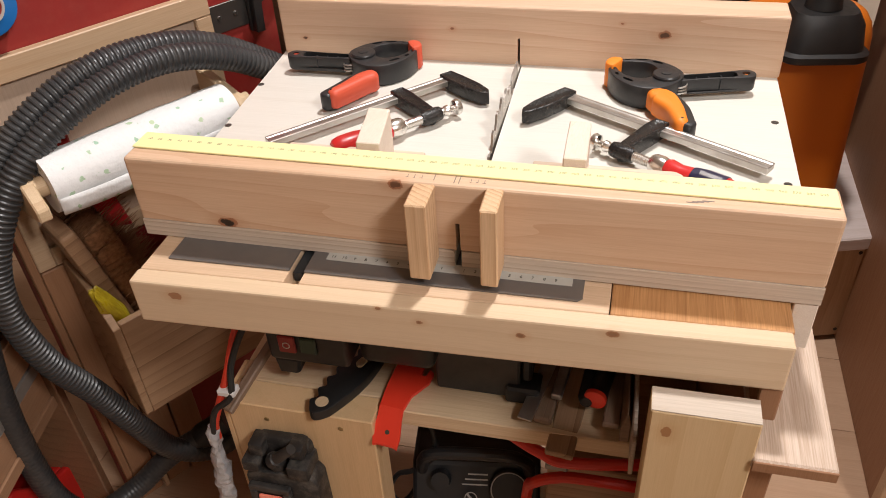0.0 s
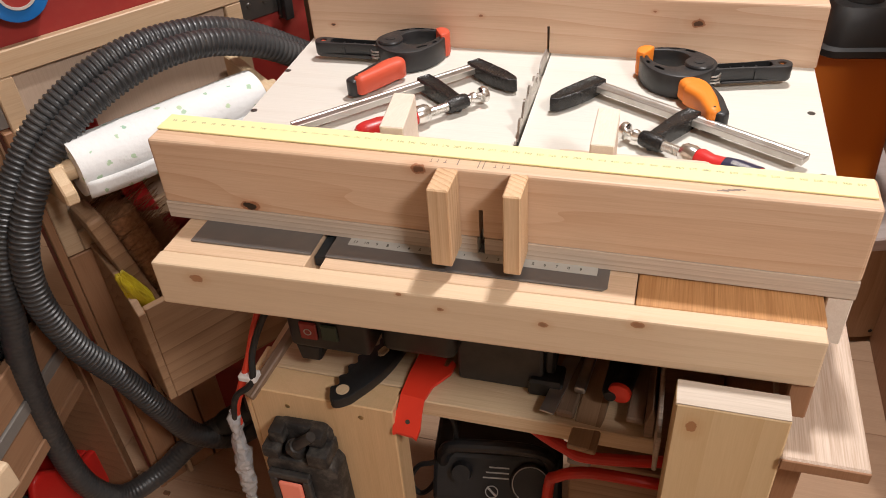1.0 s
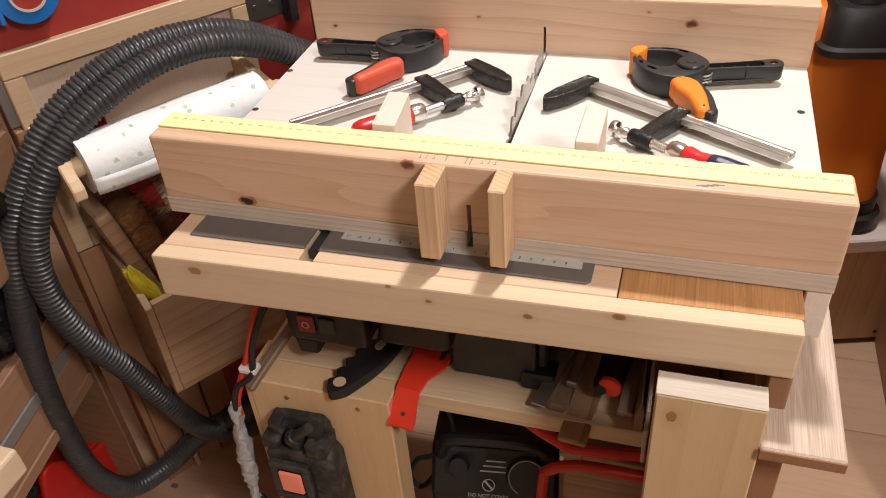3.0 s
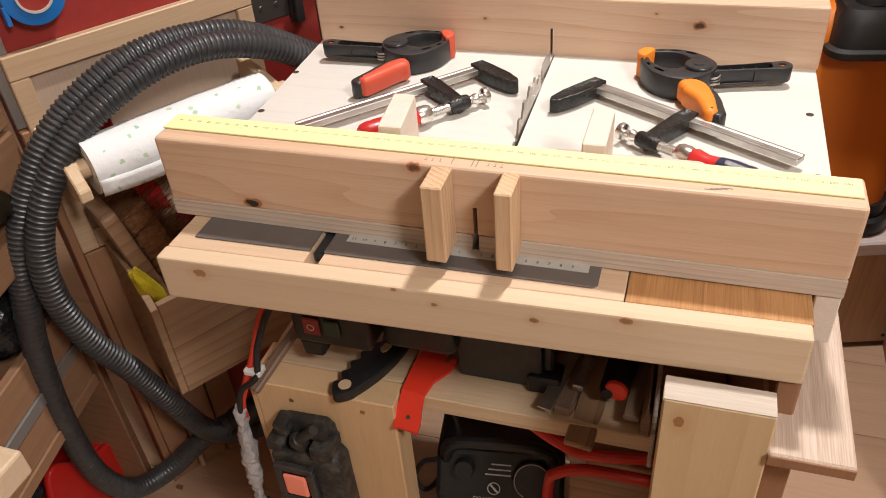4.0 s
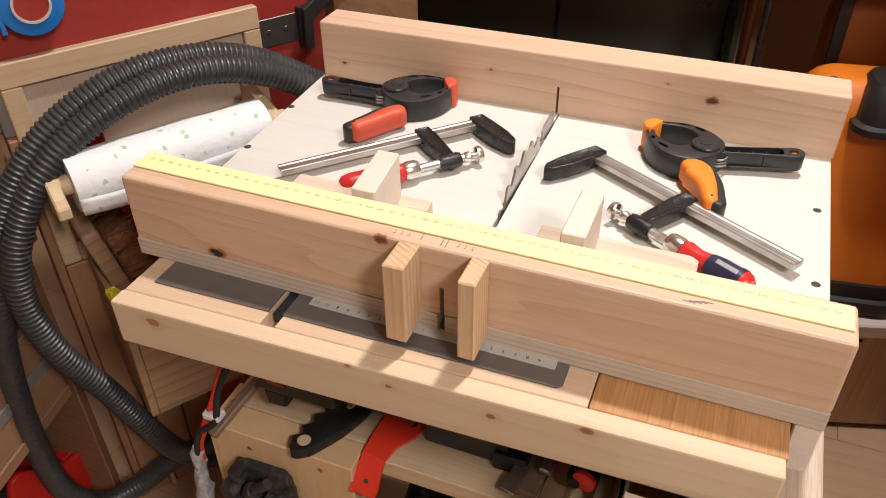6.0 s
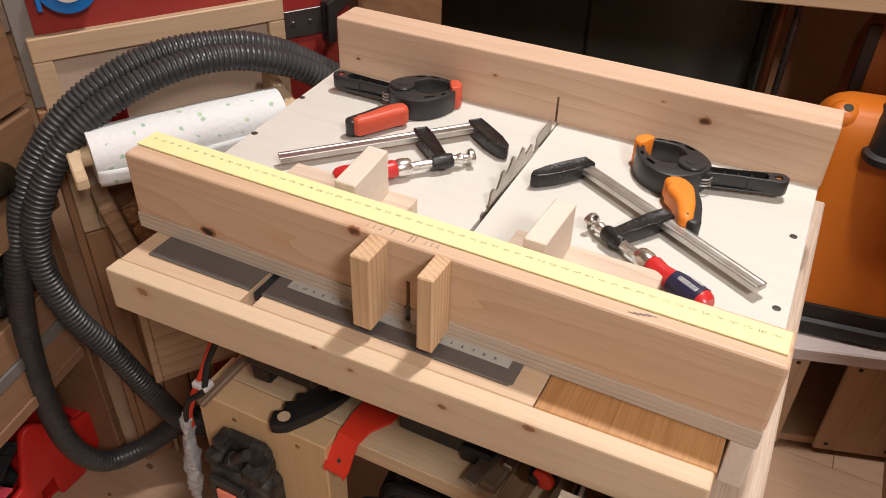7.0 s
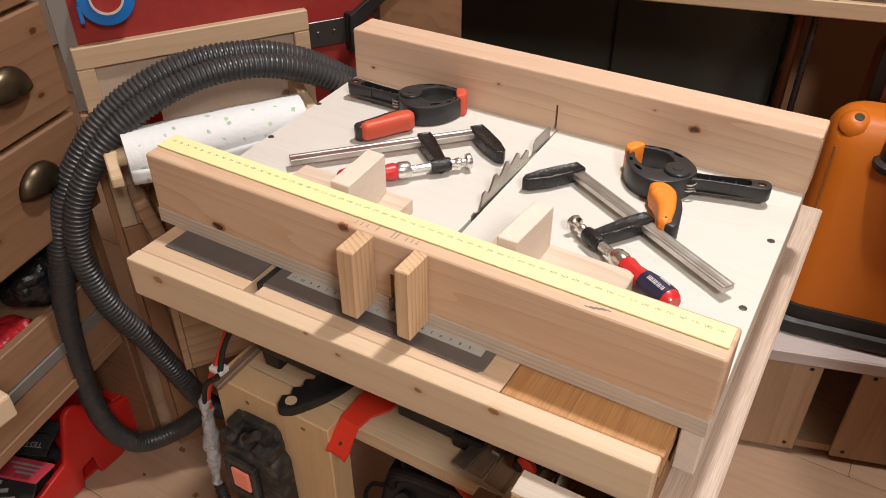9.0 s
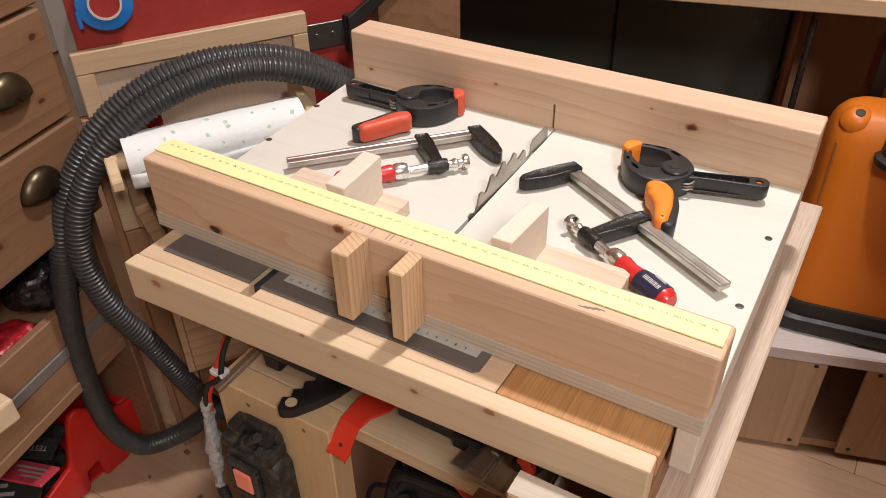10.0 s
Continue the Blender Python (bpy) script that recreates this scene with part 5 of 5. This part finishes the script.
M_FOIL = plain("silver_tape", (0.55, 0.56, 0.58), 0.22, 0.35, 0.25, 60, 0.2)
path = curve([(0.004, -0.006, -0.285), (0.000, -0.008, -0.33), (0.0, -0.012, -0.38), (-0.002, -0.016, -0.43), (0.004, -0.02, -0.46)], 24)
bm = tube(path, [0.0050 + 0.0050 * math.sin(math.pi * min(1, i / 80)) for i in range(len(path))], 14)
for v in bm.verts:
    v.co += Vector((noise.noise(v.co * 55), noise.noise(v.co * 55 + Vector((9, 0, 0))), noise.noise(v.co * 45))) * 0.0035 + Vector((noise.noise(v.co * 130), noise.noise(v.co * 130 + Vector((5, 0, 0))), 0)) * 0.0030
part("silver_tape", bm, M_FOIL, cable, "crumpled silver tape wrapping")
part("coiled_cable", hose_mesh([(0.004, -0.02, -0.455), (0.022, -0.028, -0.475), (0.05, -0.032, -0.485), (0.075, -0.03, -0.47)], 0.0085, 0.005), M_RUBBER, cable, "black ribbed cable sleeve")

M_YPLUG = plain("yellow_plug", (0.75, 0.55, 0.03), 0.4)
smooth(part("plug", lathe([(0, 0.018), (0.8, 0.020), (0.93, 0.0185), (1, 0.015)], (0.030, -0.034, -0.54), (0.030, -0.034, -0.474), 24), M_YPLUG, cable, "yellow plastic plug"), 40)

# rocker switch box on the leg
box_sw = thing("rocker_switch", "dusty black switch box with a lit red rocker on the leg", "switch")
M_GLAND = plain("worn_black", (0.035, 0.033, 0.032), 0.4, 0, 0.2, 60, 0.2, dirt=(0.2, 0.18, 0.15), dirt_amount=0.3)
DUST = plain("dusty_black", (0.022, 0.021, 0.021), 0.5, 0, 0.2, 60, 0.5, dirt=(0.17, 0.15, 0.125), dirt_amount=0.5, dirt_scale=55)
smooth(part("case", prism([(0.046, -0.46), (0.041, -0.345), (0.047, -0.334), (0.124, -0.330), (0.132, -0.342), (0.134, -0.46)], "y", -0.026, 0.0045, 0.004, seg=2), DUST, box_sw), 40)
smooth(part("back_shell", prism([(0.052, -0.334), (0.056, -0.296), (0.062, -0.290), (0.114, -0.288), (0.122, -0.298), (0.124, -0.333)], "y", -0.008, 0.0045, 0.003, seg=2), DUST, box_sw), 40)
for name, b in (("bezel", (0.046, 0.098, -0.360, -0.350)), ("bezel", (0.046, 0.098, -0.418, -0.408)), ("bezel", (0.046, 0.0555, -0.4075, -0.3605)), ("bezel", (0.0885, 0.098, -0.4075, -0.3605))):
    part(name, box(b[0], b[1], -0.0345, -0.0262, b[2], b[3], 0.0015), M_GLAND, box_sw, "worn dark frame round the rocker")
M_LIT, nt, bsdf = nodes_of("lit_rocker")
bsdf.inputs["Base Color"].default_value = (0.75, 0.28, 0.2, 1)
bsdf.inputs["Roughness"].default_value = 0.3
bsdf.inputs["Emission Color"].default_value = (1.0, 0.12, 0.06, 1)
bsdf.inputs["Emission Strength"].default_value = 0.14
part("rocker", box(0.057, 0.087, -0.036, -0.0312, -0.402, -0.365, 0.003, seg=2), M_LIT, box_sw, "glowing red rocker")
for x0, x1, z0, z1, y0 in ((0.043, 0.064, -0.3295, -0.312, -0.030), (0.100, 0.126, -0.3295, -0.308, -0.032), (0.052, 0.070, -0.310, -0.290, -0.022), (0.100, 0.119, -0.306, -0.288, -0.022)):
    smooth(part("clamp_lug", box(x0, x1, y0, 0.003, z0, z1, 0.003, seg=2), DUST, box_sw, "dust-covered lug"), 40)
smooth(part("cable_boss", lathe([(0, 0.011), (0.6, 0.0105), (1, 0.009)], (0.082, -0.012, -0.330), (0.083, -0.024, -0.306), 18), M_GLAND, box_sw), 40)
smooth(part("gland", lathe([(0, 0.0082), (0.25, 0.0086), (0.28, 0.0068), (1, 0.006)], (0.080, -0.024, -0.312), (0.110, -0.026, -0.280), 16), M_GLAND, box_sw, "black rubber cable gland"), 40)
M_BRASS = plain("brass_screw", (0.45, 0.33, 0.16), 0.4, 0.8)
for x, z in ((0.069, -0.274), (0.159, -0.271)):
    solid("leg_screw", lathe([(0, 0.0032), (0.6, 0.0032), (1, 0.002)], (x, 0.0052, z), (x, 0.0042, z), 12), M_BRASS, "countersunk screw in the leg board", "screw", "leg screws")

# radio-like charger below the shelf
M_CHG = plain("charger_black", (0.014, 0.014, 0.015), 0.4, 0, 0.2, 60, 0.2)
chg = thing("battery_charger", "black battery charger with dial and carrying handle below the shelf", "charger", m=Matrix.Translation((0.285, 0.135, -0.494)) @ Matrix.Rotation(radians(8), 4, "Z"))
part("body", prism([(-0.045, -0.12), (-0.055, 0.0), (-0.02, 0.055), (0.09, 0.055), (0.09, -0.12)], "x", -0.085, 0.085, 0.006, seg=2), M_CHG, chg)
face = Matrix.Translation((0.0, -0.0395, 0.029)) @ Matrix.Rotation(radians(57.5), 4, "X")
part("handle", tube(curve([(-0.072, -0.02, 0.03), (-0.068, -0.030, 0.070), (-0.045, -0.034, 0.088), (0.035, -0.034, 0.088), (0.066, -0.030, 0.070), (0.07, -0.02, 0.03)], 6), 0.0085, 12), M_CHG, chg, "thick black carrying handle")
dial = part("dial", lathe([(0, 0.027), (1, 0.025)], face @ Vector((0.044, 0.0, 0.004)), face @ Vector((0.044, 0.0, 0.008)), 32), M_CHG, chg)
M_PRINT = plain("print_grey", (0.45, 0.44, 0.42), 0.6)
part("dial_ring", tube([face @ Vector((0.044 + 0.0235 * math.cos(a), 0.0235 * math.sin(a), 0.0085)) for a in np.linspace(-0.6, math.pi + 1.1, 30)], 0.0008, 6), M_PRINT, chg)
part("knob", lathe([(0, 0.014), (1, 0.012)], face @ Vector((-0.046, 0.010, 0.003)), face @ Vector((-0.046, 0.010, 0.014)), 24), M_CHG, chg)
part("warning_ring", tube([face @ Vector((-0.006 + 0.008 * math.cos(a), -0.014 + 0.008 * math.sin(a), 0.0065)) for a in np.linspace(0, 2 * math.pi, 21)[:-1]], 0.0007, 6, closed=True), M_PRINT, chg)
part("warning_bar", box(-0.0085, 0.0085, -0.0012, 0.0012, 0.005, 0.0068, m=face @ Matrix.Translation((-0.006, -0.014, 0)) @ Matrix.Rotation(radians(-45), 4, "Z")), M_PRINT, chg)
lettering("DO NOT COVER", 0.0072, face @ Matrix.Translation((-0.006, -0.029, 0.0068)), M_PRINT, chg, "lettering")
for k in range(3):
    part("print_line", box(-0.018 + 0.004 * k, 0.016, 0.004 + 0.007 * k, 0.0058 + 0.007 * k, 0.006, 0.0067, m=face), M_PRINT, chg)
solid("hanging_wire", tube(curve([(0.196, 0.10, -0.29), (0.222, 0.09, -0.32), (0.236, 0.10, -0.37), (0.232, 0.105, -0.43), (0.204, 0.10, -0.458), (0.182, 0.10, -0.472), (0.168, 0.10, -0.508), (0.178, 0.10, -0.534), (0.197, 0.10, -0.514), (0.215, 0.11, -0.47)], 8), 0.0036, 8), M_RUBBER, "black electric wire hanging behind the leg board", "wire")
M_REDHOSE = plain("red_air_hose", (0.62, 0.03, 0.015), 0.4, 0, 0.08, 40, 0.1)
solid("red_hose", tube(curve([(0.22, 0.13, -0.285), (0.27, 0.10, -0.284), (0.33, 0.06, -0.292), (0.38, 0.04, -0.303), (0.42, 0.035, -0.306), (0.56, 0.06, -0.306)], 10), 0.0068, 12), M_REDHOSE, "red air hose under the shelf", "hose", "red hoses")
solid("red_hose", tube(curve([(0.375, 0.06, -0.60), (0.362, 0.058, -0.48), (0.364, 0.06, -0.40), (0.374, 0.045, -0.365), (0.395, 0.04, -0.345), (0.43, 0.045, -0.345), (0.56, 0.06, -0.365)], 10), 0.0068, 12), M_REDHOSE, "red air hose looping under the shelf", "hose", "red hoses")
solid("hose_clip", box(0.386, 0.412, 0.03, 0.05, -0.319, -0.309, 0.002), M_GREY, "grey clip on the red hose", "clip")
solid("wooden_box", box(0.385, 0.56, 0.075, 0.32, FLOOR, -0.365, 0.002), M_BIN, "plain brown wooden box under the bench", "box")
solid("stand_box", box(0.225, 0.352, 0.10, 0.27, FLOOR, -0.6145, 0.002), M_DGREY, "dark box under the battery charger", "box")

# ---- details of the orange machine and its surroundings ----
smooth(part("lid", loft([(rounded(0.072, 0.21, -0.024, 0.10, 0.03), 0.345), (rounded(0.069, 0.213, -0.027, 0.103, 0.03), 0.348), (rounded(0.069, 0.213, -0.027, 0.103, 0.03), 0.358), (rounded(0.076, 0.205, -0.020, 0.095, 0.03), 0.362),
                          (rounded(0.080, 0.200, -0.014, 0.09, 0.03), 0.402), (rounded(0.090, 0.190, -0.002, 0.08, 0.025), 0.420)]), M_BLACK, machine, "glossy black dusty lid"), 35)
smooth(part("lid_knob", lathe([(0, 0.03), (0.5, 0.024), (1, 0.02)], (0.138, 0.04, 0.418), (0.138, 0.05, 0.50), 20), M_BLACK, machine), 40)
smooth(part("lug", lathe([(0, 0.026), (0.45, 0.023), (0.8, 0.017), (1, 0.011)], (0.034, 0.046, 0.392), (0.034, 0.037, 0.4095), 24), M_ORANGE, machine), 50)
# flat dark disc painted for the shaded inside of the lug's hole
part("lug_hole", lathe([(0, 0.0075), (1, 0.0075)], (0.034, 0.0374, 0.4085), (0.034, 0.0366, 0.4103), 16), M_INK_HOLE, machine)
part("seam", box(0.012, 0.0135, -0.0045, 0.02, 0.064, 0.36, m=Matrix.Rotation(radians(-4.4), 4, "X")), M_CHEST, machine)
# rear housing: orange plastic with the shelf's shade put into its colour
smooth(part("rear_body", loft([(rounded(0.06, 0.30, 0.262, 0.36, 0.03), 0.0), (rounded(0.065, 0.29, 0.262, 0.36, 0.03), 0.42), (rounded(0.08, 0.28, 0.27, 0.35, 0.03), 0.47)]), plain("shaded_orange_housing", (0.26, 0.07, 0.012), 0.35), machine, "orange rear housing coloured darker for the shade under the shelf"), 40)
part("rear_strap", box(0.066, 0.088, 0.252, 0.261, 0.0, 0.47, 0.002), M_BLACK, machine, "black strap")
smooth(solid("copper_pipe", tube([(0.487, 1.0, FLOOR), (0.487, 1.0, 0.019)], 0.009, 14), plain("copper", (0.11, 0.04, 0.018), 0.35, 0.7), "dull copper pipe in front of the dark storage", "pipe"), 40)
smooth(solid("steel_pipe", tube([(0.512, 1.0, FLOOR), (0.512, 1.0, 0.019)], 0.006, 14), plain("dark_pipe", (0.05, 0.045, 0.045), 0.25, 0.5), "thin dark pipe in front of the storage", "pipe"), 40)
solid("side_partition", box(0.905, 0.925, 0.40, 1.19, FLOOR, 0.3, 0.002, m=None), M_SIDE, "brown wooden partition beside the machine", "partition")
solid("partition_edge", box(0.895, 0.93, 0.375, 0.3995, FLOOR, 0.3, 0.002), M_FRAME, "pale pine post at the end of the partition", "post")
solid("black_sack", crumple((1.06, 0.52, -0.68), (0.08, 0.09, 0.10), 7), M_BAG, "crumpled black plastic sack on the floor", "sack")
# ---- floor boards ----
rngf = random.Random(9)
me_cache = {}
for row in range(21):
    y0 = -2.28 + row * 0.19
    x = -1.6 - rngf.random() * 0.6
    ln = (1.28, 1.4)[row % 2]
    while x + ln < 2.3:
        if ln not in me_cache:
            bm = box(0, ln - 0.0008, 0, 0.1893, -0.0115, 0, 0.0006)
            me = bpy.data.meshes.new("plank")
            bm.to_mesh(me)
            bm.free()
            me.materials.append(M_FLOOR)
            me_cache[ln] = me
        ob = new("plank", me_cache[ln])
        ob.parent = floor_ob
        ob.location = (x, y0, FLOOR)
        x += ln
